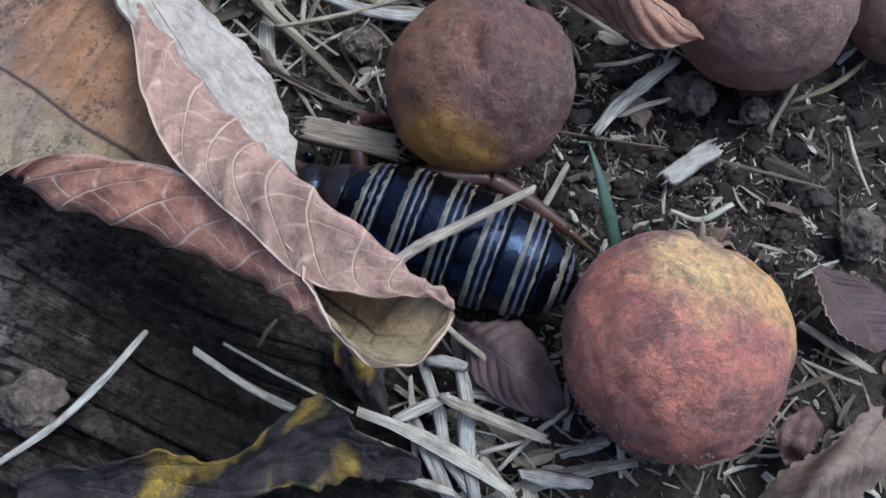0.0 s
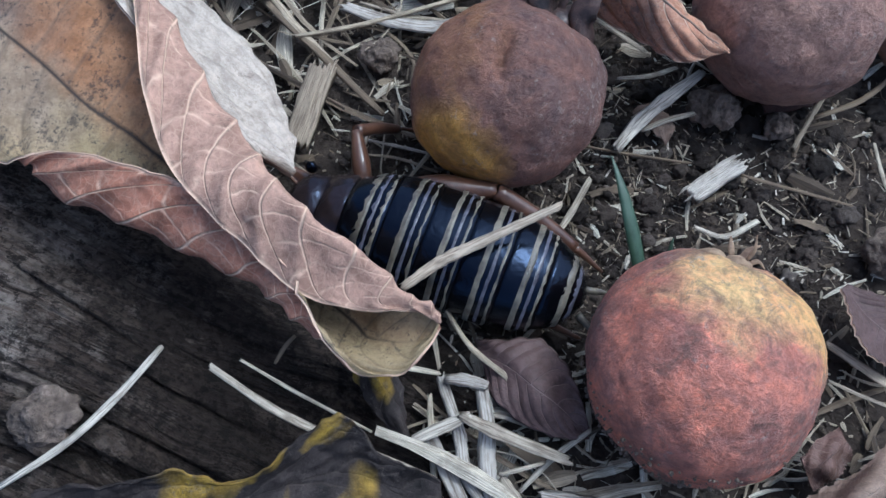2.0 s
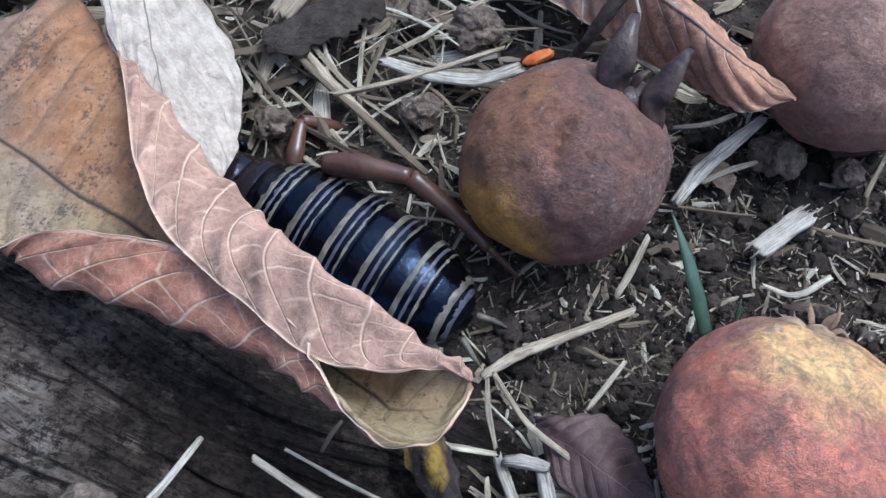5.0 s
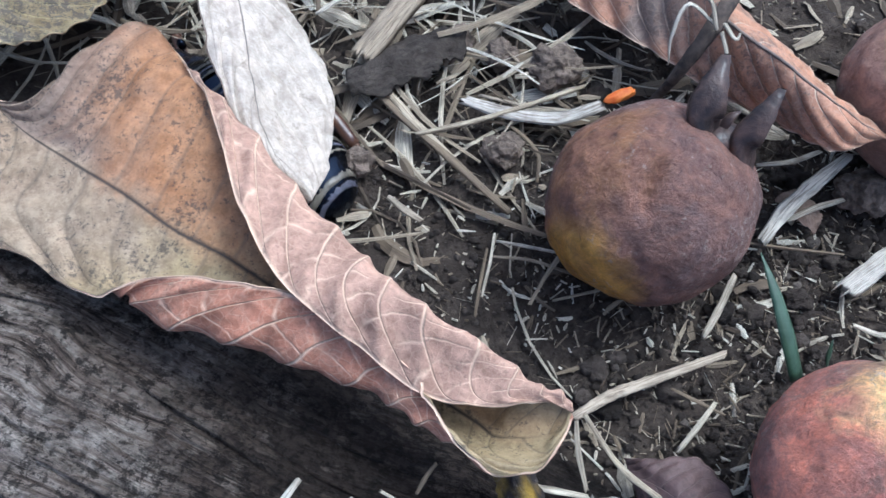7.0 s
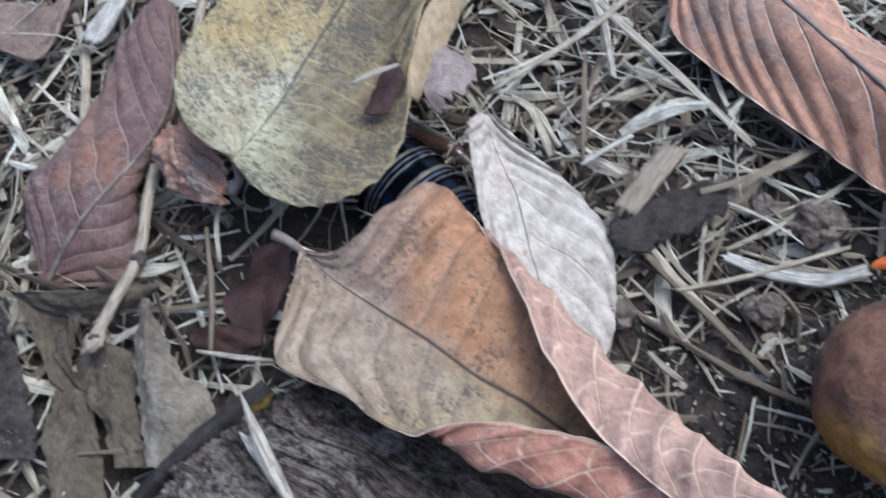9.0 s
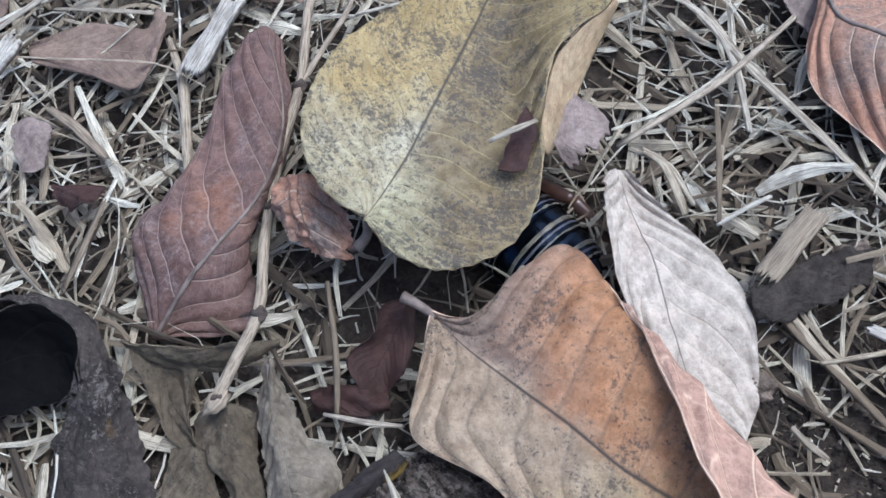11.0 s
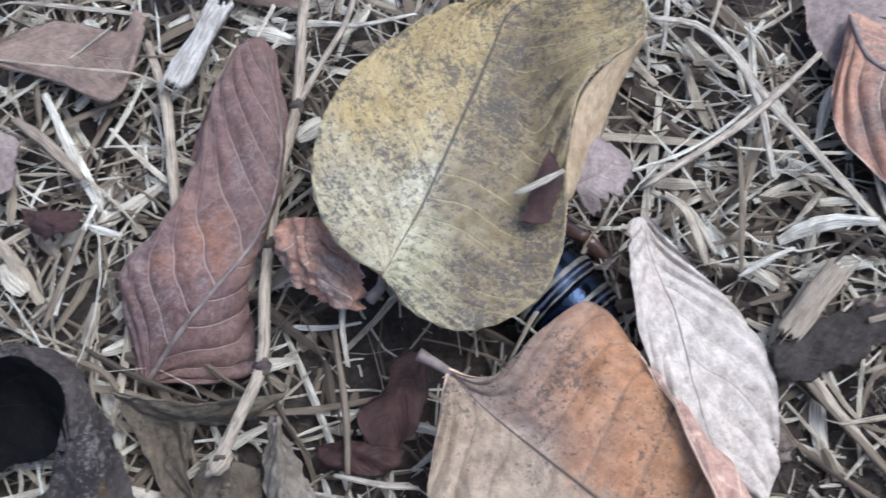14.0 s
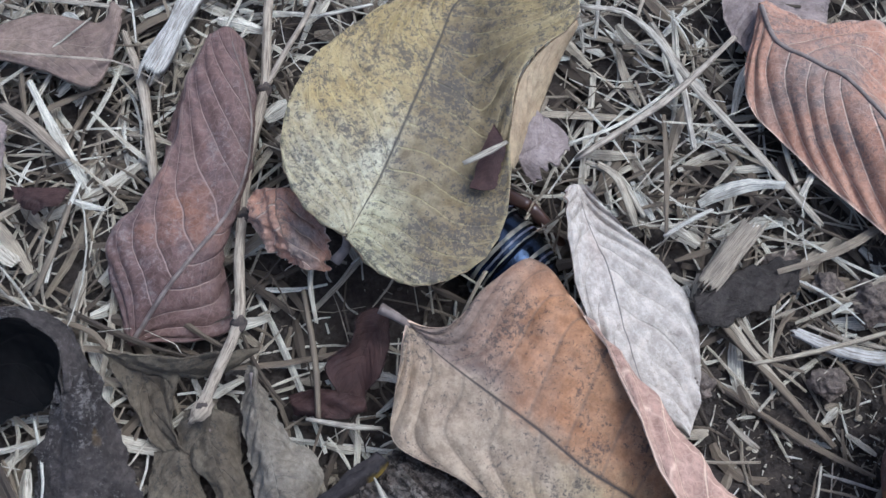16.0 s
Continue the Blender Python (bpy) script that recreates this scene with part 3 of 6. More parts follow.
def leaf(name, rails, face, back, label, middle=None, petiole=None, nu=70, nv=36, thick=0.35, ripple=0.5, ripples=11.0, seed=0, slope=0.3, rib_on_top=False, rag=0.35, lump=0.0, rib=True, category="leaf", group="dead leaves"):
    """A leaf lofted over rails that run from its base to its tip: edge, midrib (index middle), edge. Millimetres."""
    k, nv = len(rails), nv | 1
    middle = k // 2 if middle is None else middle
    cols = np.array([spline(r, nu) for r in rails])
    grid = cross(cols, nv)
    w = np.linspace(0, k - 1, nv)
    a = np.where(w < middle, (w - middle) / max(middle, 1e-6), (w - middle) / max(k - 1 - middle, 1e-6))
    u = np.linspace(0, 1, nu)
    uv = np.stack(np.broadcast_arrays(u[:, None], 0.5 + 0.5 * a[None, :]), -1)
    du, dv = np.gradient(grid, axis=0), np.gradient(grid, axis=1)
    nrm = np.cross(du, dv)
    nrm /= np.maximum(np.linalg.norm(nrm, axis=2, keepdims=True), 1e-6)
    if nrm[nu // 2, int(middle / (k - 1) * (nv - 1)), 2] < 0:
        nrm = -nrm
    ab = np.abs(a)[None, :]
    sway = np.array([[0.16 * noise.noise(Vector((x * 7, 3 * y, seed * 1.9))) for y in a] for x in u])
    loop = 1.15 * np.clip((ab - 0.66) / 0.34, 0, 1) ** 2.2 * np.clip(u * 4 - 0.5, 0, 1)[:, None]
    phase = ripples * (u[:, None] - slope * ab ** 1.35) - loop + 0.4 * (a[None, :] > 0) + sway
    bulge = np.abs(np.sin(np.pi * (phase + 0.8 * loop))) ** 1.1
    wave = ripple * (bulge - 0.6) * np.minimum(1, 1.8 * ab) * (np.minimum(1, 5 * np.sin(np.pi * np.clip(u, 0.02, 0.98))) * np.minimum(1, np.linalg.norm(grid[:, -1] - grid[:, 0], axis=1) / 12 + np.interp(u, (0.74, 0.88), (0.55, 0.0))))[:, None]
    rng = np.random.RandomState(seed)
    ph = rng.rand(4) * 6
    wave = wave + 0.5 * ripple * (np.sin(5 * u[:, None] * 2 + 3 * a[None, :] + ph[0]) + np.sin(9 * u[:, None] - 4 * a[None, :] + ph[1]))
    grid = grid + nrm * wave[..., None]
    across = dv / np.maximum(np.linalg.norm(dv, axis=2, keepdims=True), 1e-6)
    broad = np.minimum(1.0, np.linalg.norm(grid[:, -1] - grid[:, 0], axis=1) / 8.0)
    for s in (-1, 1):
        torn = np.array([noise.noise(Vector((x * 9, seed * 2.3, s))) + 0.35 * noise.noise(Vector((x * 31, seed * 1.3, s + 4))) for x in u]) - 0.25
        pull = (torn * broad * rag)[:, None] * np.clip((s * a - 0.55) / 0.45, 0, 1)[None, :] ** 1.5
        grid = grid + across * (s * pull)[..., None]
    if lump:
        bumps = np.array([noise.noise(Vector(p) * 0.16) + 0.6 * noise.noise(Vector(p) * 0.45) + 0.3 * noise.noise(Vector(p) * 1.1) for p in grid.reshape(-1, 3)]).reshape(nu, nv)
        grid = grid + nrm * (lump * bumps)[..., None]
    origin = np.array(rails[middle][0], float)
    top = ((grid - origin) * MM).reshape(-1, 3)
    low = ((grid - origin - nrm * thick) * MM).reshape(-1, 3)
    n = nu * nv
    q = [(i * nv + j, i * nv + j + 1, (i + 1) * nv + j + 1, (i + 1) * nv + j) for i in range(nu - 1) for j in range(nv - 1)]
    flip = float(np.sum(np.cross(du, dv)[nu // 2, nv // 3] * nrm[nu // 2, nv // 3])) > 0
    tq = [f if flip is False else f[::-1] for f in q]
    tq = [f[::-1] for f in tq]
    faces = tq + [tuple(n + x for x in f[::-1]) for f in tq]
    slots = [0] * len(tq) + [1] * len(tq)
    rim = [i for i in range(nv)] + [i * nv + nv - 1 for i in range(1, nu)] + [(nu - 1) * nv + j for j in range(nv - 2, -1, -1)] + [i * nv for i in range(nu - 2, 0, -1)]
    for p, r in zip(rim, rim[1:] + rim[:1]):
        faces.append((p, r, n + r, n + p))
        slots.append(1)
    me = mesh_from(name, np.vstack([top, low]), faces, [face, back], True, np.vstack([uv.reshape(-1, 2)] * 2), slots, np.vstack([np.stack(np.broadcast_arrays(phase, ab), -1).reshape(-1, 2)] * 2))
    thing = empty(name, origin)
    part("blade", me, thing)
    ribs = grid[:, int(round(middle / (k - 1) * (nv - 1)))] - origin
    lift = nrm[:, int(round(middle / (k - 1) * (nv - 1)))]
    rib_up = -0.1 if rib_on_top else thick + 0.5
    if rib:
        part("midrib", tube_mesh("midrib", [p - q * rib_up for p, q in zip(ribs[2:-2:4], lift[2:-2:4])], [0.5, 0.42, 0.34, 0.25, 0.12], RIB, 7, 1.0, nu), thing)
    if petiole:
        part("petiole", tube_mesh("petiole", [np.array(p) - origin for p in petiole] + [ribs[3] - lift[3] * 0.3], [1.1, 0.9, 0.8, 0.7], RIB, 8), thing)
    return tagged(thing, label, category, group)


def graft(flap, thing):
    """Makes a lofted flap a part of another leaf."""
    edge = flap.children[0]
    edge.name, edge.parent = "curled_edge", thing
    edge.location = flap.location - thing.location
    for o in list(flap.children) + [flap]:
        bpy.data.objects.remove(o)


def tube_mesh(name, points, radii, mat, sides=8, flat=1.0, count=None, rough=0.0, seed=1):
    """A round or flattened rod along a curve. Millimetres."""
    count = count or max(6, 3 * len(points))
    line = spline(points, count)
    rad = np.interp(np.linspace(0, 1, count), np.linspace(0, 1, len(radii)), radii)
    rng = np.random.RandomState(seed)
    tang = np.gradient(line, axis=0)
    tang /= np.maximum(np.linalg.norm(tang, axis=1, keepdims=True), 1e-9)
    side = np.cross(tang, (0.05, 0.08, 1.0))
    side /= np.maximum(np.linalg.norm(side, axis=1, keepdims=True), 1e-9)
    nor = np.cross(side, tang)
    verts, uvs = [], []
    groove = 1 + 1.6 * rough * (rng.rand(sides) - 0.5)
    fray = 2.2 * rough * (rng.rand(2, sides) - 0.3)
    length = float(np.sum(np.linalg.norm(np.diff(line, axis=0), axis=1)))
    for i in range(count):
        wob = 1 + 0.5 * rough * (rng.rand() - 0.5)
        for j in range(sides):
            t = 2 * math.pi * j / sides
            r = rad[i] * groove[j] * wob
            end = -fray[0, j] * rad[i] * 2 if i == 0 else fray[1, j] * rad[i] * 2 if i == count - 1 else 0.0
            verts.append((line[i] + tang[i] * end + side[i] * r * math.cos(t) + nor[i] * r * flat * math.sin(t)) * MM)
            uvs.append((i / count * length / 10, j / sides))
    faces = [(i * sides + j, i * sides + (j + 1) % sides, (i + 1) * sides + (j + 1) % sides, (i + 1) * sides + j) for i in range(count - 1) for j in range(sides)]
    faces += [tuple(range(sides))[::-1], tuple((count - 1) * sides + j for j in range(sides))]
    return mesh_from(name, verts, faces, [mat], True, uvs)


def straw(points, width, label, mat=None, flat=0.45, name="straw", category="straw", group="dry straws", rough=0.45, taper=0.75):
    origin = np.array(points[0], float)
    me = tube_mesh(name, [np.array(p) - origin for p in points], [width * taper, width, width, width * taper], mat or STRAW, 9, flat, None, rough, len(bpy.data.objects))
    ob = new(name, me)
    ob.location = v3(origin)
    return tagged(ob, label, category, group)


def blob_mesh(name, radii, mats, seed, amount=0.06, nu=56, nv=36, dents=()):
    """A fruit or lump: a sphere pulled to radii with soft lumps and dents (direction, depth, width). Millimetres."""
    rng = Vector((seed * 3.1, seed * 1.7, 0))
    verts, faces = [], []
    for i in range(nv + 1):
        for j in range(nu):
            th, ph = math.pi * i / nv, 2 * math.pi * j / nu
            d = Vector((math.sin(th) * math.cos(ph), math.sin(th) * math.sin(ph), math.cos(th)))
            r = 1 + amount * (noise.noise(d * 1.6 + rng) + 0.45 * noise.noise(d * 4.5 + rng) + 0.2 * noise.noise(d * 11 + rng) + 0.1 * noise.noise(d * 24 + rng))
            for way, depth, width in dents:
                r -= depth * math.exp(-((d - Vector(way).normalized()).length / width) ** 2)
            verts.append((d.x * radii[0] * r * MM, d.y * radii[1] * r * MM, d.z * radii[2] * r * MM))
    for i in range(nv):
        for j in range(nu):
            a, b = i * nu + j, i * nu + (j + 1) % nu
            faces.append((a, a + nu, b + nu, b))
    return mesh_from(name, verts, faces, mats)


# ---------------------------------------------------------------- ground
def height(x, y):
    """The soil's height in millimetres at a place in millimetres."""
    p = Vector((x, y, 0))
    far = min(1.0, max(0.0, (math.hypot(x + 30, y - 40) - 130) / 400))
    hollow = 6.0 * math.exp(-((x + 67) ** 2 + (y - 72) ** 2) / 700)
    return -hollow + 1.6 * noise.noise(p * 0.035) + 1.0 * noise.noise(p * 0.11 + Vector((5, 1, 2))) + (1.1 * noise.noise(p * 0.3) + 0.7 * noise.noise(p * 0.75)) * (1 - far) - 1.5 + far * 14 * noise.noise(p * 0.006)


def pile(x, y):
    """How far the straw litter lifts what lies on it, in millimetres."""
    return 3.4 / (1 + math.exp(-((-0.75 * x + y) - 82) / 9))


def ground():
    def steps(lo, hi, fine, reach):
        mid = list(np.arange(lo, hi, fine))
        out, g, x = [], fine, hi
        while x < reach:
            out.append(x)
            g *= 1.45
            x += g
        out.append(reach)
        back, g, x = [], fine, lo
        while x > -reach:
            g *= 1.45
            x -= g
            back.append(max(x, -reach))
        return back[::-1] + mid + out

    xs, ys = steps(-190, 120, 1.1, 60000), steps(-70, 200, 1.1, 60000)
    verts = [(x * MM, y * MM, height(x, y) * MM) for y in ys for x in xs]
    w = len(xs)
    faces = [(j * w + i, j * w + i + 1, (j + 1) * w + i + 1, (j + 1) * w + i) for j in range(len(ys) - 1) for i in range(w - 1)]
    tagged(new("ground", mesh_from("ground", verts, faces, [SOIL])), "dark grey-brown dry crumbly soil under the litter", "soil", kind="structure")


def lumps():
    verts, faces = [], []
    rng = random.Random(4)
    ico = bmesh.new()
    bmesh.ops.create_icosphere(ico, subdivisions=1, radius=1)
    base = [v.co.copy() for v in ico.verts]
    tris = [[v.index for v in f.verts] for f in ico.faces]
    ico.free()
    for i in range(30000):
        x, y = rng.uniform(-175, 105), rng.uniform(-60, 185)
        if i % 3:
            x, y = (rng.gauss(10, 32), rng.gauss(35, 28)) if i % 2 else (rng.gauss(40, 18), rng.gauss(18, 20))
        r = 0.08 + 0.2 * rng.random() ** 1.6 + (rng.random() ** 16) * 0.9
        z = height(x, y) + r * 0.25
        s, o = Vector((rng.uniform(0.8, 1.3), rng.uniform(0.7, 1.2), rng.uniform(0.55, 0.9))), len(verts)
        turn = Euler((rng.random() * 6, rng.random() * 6, rng.random() * 6)).to_matrix()
        for b in base:
            d = turn @ (b * r * rng.uniform(0.5, 1.3))
            verts.append(((x + d.x * s.x) * MM, (y + d.y * s.y) * MM, (z + d.z * s.z) * MM))
        faces += [tuple(o + k for k in t) for t in tris]
    ico = bmesh.new()
    bmesh.ops.create_icosphere(ico, subdivisions=3, radius=1)
    base, tris = [v.co.copy() for v in ico.verts], [[v.index for v in f.verts] for f in ico.faces]
    ico.free()
    for i in range(420):
        x, y = (rng.gauss(48, 22), rng.gauss(22, 20)) if i % 3 else (rng.uniform(-170, 100), rng.uniform(-50, 150))
        r, o, far = 0.5 + 1.5 * rng.random() ** 2.2, len(verts), Vector((i * 1.7, 0, 0))
        for b in base:
            d = b * r * (1 + 0.55 * noise.noise(b * 1.3 + far) + 0.4 * noise.noise(b * 3.1 + far) + 0.22 * noise.noise(b * 7 + far))
            verts.append(((x + d.x * 1.15) * MM, (y + d.y) * MM, (height(x, y) + r * 0.2 + d.z * 0.75) * MM))
        faces += [tuple(o + k for k in t) for t in tris]
    ob = new("soil_crumbs", mesh_from("soil_crumbs", verts, faces, [CRUMB]))
    tagged(ob, "loose dark soil crumbs scattered over the ground", "soil crumbs", kind="stuff")


def litter():
    """Dry grass bits: many toward the upper ground, fewer on the bare soil."""
    rng = random.Random(9)
    verts, faces, uvs = [], [], []
    made = 0
    while made < 12000:
        x, y = rng.uniform(-235, 112), rng.uniform(-60, 215)
        thick = min(1.0, 1 / (1 + math.exp(-((-0.75 * x + y) - 70) / 16)) + 0.9 * math.exp(-((x - 8) ** 2 + (y + 24) ** 2) / 160) + 0.7 * math.exp(-((x + 5) ** 2 + (y - 66) ** 2) / 420) + 0.5 * math.exp(-((x - 62) ** 2 + (y + 30) ** 2) / 300))
        if rng.random() < 1.1 * math.exp(-((x - (-86)) ** 2 + (y - 62) ** 2) / 260):
            continue
        if rng.random() < 1.1 * math.exp(-((x + 113) ** 2 + (y - 29) ** 2) / 330):
            continue
        if rng.random() > 0.5 + 0.5 * thick and not (abs(x - 8) < 16 and abs(y + 24) < 14):
            continue
        made += 1
        size = rng.random() ** 2.4
        length = 3 + 34 * size if rng.random() < thick else 1.2 + 7 * size
        width = (0.1 + 0.3 * rng.random() + 1.0 * rng.random() ** 5) * (1 if length > 4 else 0.6)
        if rng.random() < 0.07 * thick:
            length, width = rng.uniform(5, 18), rng.uniform(0.9, 1.7)
        z0 = height(x, y) + 0.3 + rng.random() ** 1.8 * 6.5 * thick
        turn, tilt, bend = rng.uniform(0, math.tau), rng.gauss(0, 0.1), rng.gauss(0, 0.25 if width > 0.4 else 0.55)
        bend *= min(1.0, length / 14)
        seg = 5
        o = len(verts)
        cx, cy, cz, a = x - math.cos(turn) * length / 2, y - math.sin(turn) * length / 2, z0, turn - bend
        twist = rng.uniform(0, 3)
        for i in range(seg + 1):
            f = i / seg
            w = width * (0.55 + 0.45 * math.sin(math.pi * min(1, f * 1.2)))
            sx, sy = -math.sin(a), math.cos(a)
            ground_z = height(cx, cy) + 0.25
            zz = max(cz, ground_z)
            lean = math.sin(twist + f)
            for k, (s, h) in enumerate(((-1, 0), (0, 0.55), (1, 0))):
                verts.append(((cx + sx * s * w) * MM, (cy + sy * s * w) * MM, (zz + h * w + s * lean * w * 0.5) * MM))
                uvs.append((f * length / 10, k / 2))
            st = length / seg
            cx, cy, cz, a = cx + math.cos(a) * st, cy + math.sin(a) * st, cz + math.sin(tilt) * st, a + 2 * bend / seg
        for i in range(seg):
            p = o + i * 3
            faces += [(p, p + 1, p + 4, p + 3), (p + 1, p + 2, p + 5, p + 4), (p, p + 3, p + 5, p + 2)]
    for _ in range(5200):
        x, y = (rng.gauss(40, 33), rng.gauss(24, 27)) if rng.random() < 0.75 else (rng.uniform(-170, 100), rng.uniform(-50, 150))
        length, width, turn, o = 0.5 + 2.8 * rng.random() ** 2, 0.04 + 0.16 * rng.random() ** 2, rng.uniform(0, math.tau), len(verts)
        dx, dy, z = math.cos(turn), math.sin(turn), height(x, y) + 0.25 + 0.35 * rng.random()
        for i in range(3):
            f = i - 1
            for k, (side, lift) in enumerate(((-1, 0), (0, 0.7), (1, 0))):
                verts.append(((x + dx * f * length / 2 - dy * side * width) * MM, (y + dy * f * length / 2 + dx * side * width) * MM, (z + lift * width + rng.uniform(-0.1, 0.1)) * MM))
                uvs.append((f * length / 10, k / 2))
        for i in range(2):
            p = o + i * 3
            faces += [(p, p + 1, p + 4, p + 3), (p + 1, p + 2, p + 5, p + 4), (p, p + 3, p + 5, p + 2)]
    ob = new("straw_litter", mesh_from("straw_litter", verts, faces, [LITTER], False, uvs))
    tagged(ob, "grey and beige dry grass bits strewn on the soil", "straw litter", kind="stuff")


# ---------------------------------------------------------------- log
def log():
    """The weathered end of a log; its length runs along its own x."""
    rails, n = 300, 150
    verts, faces = [], []
    length, half = 96.0, 34.0

    def ridge(x, y, z):
        return 0.55 - 2.2 * abs(noise.noise(Vector((x, y, z))))

    for i in range(n + 1):
        s = i / n
        for j in range(rails + 1):
            a = math.pi * (j / rails)
            x = 11 * math.sin(a) * (1 - s) - length * s
            e = min(1.0, s * 9) ** 0.5
            rx = half * (0.72 + 0.28 * e)
            yy = rx * math.cos(a)
            zz = (15.0 * math.sin(a) ** 0.75) * (0.6 + 0.4 * e) * (1 - 0.75 * max(0.0, s - 0.6) / 0.4) - 3.0
            y2 = yy + 4.0 * noise.noise(Vector((x * 0.025, yy * 0.05, 6.0)))
            g = 2.6 * noise.noise(Vector((x * 0.014, y2 * 0.14, 9.0))) + 1.5 * ridge(x * 0.016, y2 * 0.2, 1.0) + 0.9 * ridge(x * 0.025, y2 * 0.5, 2.0) + 0.5 * ridge(x * 0.04, y2 * 1.1, 4.0) + 0.6 * noise.noise(Vector((x * 0.25, yy * 0.25, 7.0)))
            jag = (2.2 * noise.noise(Vector((yy * 0.4, zz * 0.4, 5.0)))) * (1 - min(1, s * 7))
            verts.append(((x + jag) * MM, (yy + 0.4 * g) * MM, (zz + g * math.sin(a)) * MM))
    w = rails + 1
    faces = [(i * w + j, i * w + j + 1, (i + 1) * w + j + 1, (i + 1) * w + j) for i in range(n) for j in range(rails)]
    faces.append(tuple(range(w)))
    thing = empty("log")
    part("trunk", mesh_from("trunk", verts, faces, [LOG]), thing)
    rng = random.Random(12)
    bits, tris = [], []
    ico = bmesh.new()
    bmesh.ops.create_icosphere(ico, subdivisions=1, radius=1)
    for _ in range(1500):
        a, s = rng.uniform(0.25, 0.98) * math.pi, abs(rng.gauss(0, 0.09))
        i, j = int(s * n), int(a / math.pi * rails)
        at, r = Vector(verts[min(i, n) * w + j]) / MM, 0.2 + 0.9 * rng.random() ** 4
        turn, o = Euler((rng.random() * 6, rng.random() * 6, rng.random() * 6)).to_matrix(), len(bits)
        for v in ico.verts:
            d = turn @ Vector((v.co.x * 1.5, v.co.y, v.co.z * 0.8)) * r * rng.uniform(0.6, 1.25)
            bits.append((at + d) * MM)
        tris += [tuple(o + v.index for v in f.verts) for f in ico.faces]
    ico.free()
    part("crumbled_bark", mesh_from("crumbled_bark", bits, tris, [LOG], False), thing, "crumbling grey-brown wood bits")
    thing.matrix_world = pose(-0.088, 0.010, 0, 0, 0, 151)
    return tagged(thing, "weathered grey-brown cracked log lying in the soil", "log")


# ---------------------------------------------------------------- fruit
def sepal_mesh(points, width, mat):
    return tube_mesh("sepal", points, [width * 0.7, width, width * 0.8, width * 0.25], mat, 9, 0.4, 12, 0.3, 5)


def fruit(name, at, radii, skin, seed, label, dents, calyx, sepals, crown=None, grains=0):
    thing = empty(name, at)
    part("skin", blob_mesh("skin", radii, [skin], seed, 0.05, nu=120, nv=80, dents=dents), thing)
    for pts, width in sepals:
        part("sepal", sepal_mesh(pts, width, crown or SEPAL), thing, "papery brown sepal" if crown else "dark shrivelled sepal")
    if grains:
        rng, verts, tris = random.Random(seed), [], []
        ico = bmesh.new()
        bmesh.ops.create_icosphere(ico, subdivisions=1, radius=1)
        for _ in range(grains):
            turn, drop = rng.gauss(-1.9, 0.8), -0.55 + 0.75 * rng.random() ** 1.7
            out = Vector((math.cos(turn) * math.sqrt(1 - drop * drop), math.sin(turn) * math.sqrt(1 - drop * drop), drop))
            at, r, o = Vector([p * q for p, q in zip(out, radii)]), 0.1 + 0.3 * rng.random() ** 3, len(verts)
            verts += [(at + v.co * r * rng.uniform(0.6, 1.3)) * MM for v in ico.verts]
            tris += [tuple(o + v.index for v in f.verts) for f in ico.faces]
        ico.free()
        part("stuck_soil", mesh_from("stuck_soil", verts, tris, [CLOD]), thing, "dry soil grains stuck to the skin")
    if calyx:
        part("calyx_ring", blob_mesh("calyx_ring", calyx[1], [crown or SEPAL], 3, 0.2, nu=20, nv=12), thing).location = v3(calyx[0])
    return tagged(thing, label, "fruit", "fallen fruits")


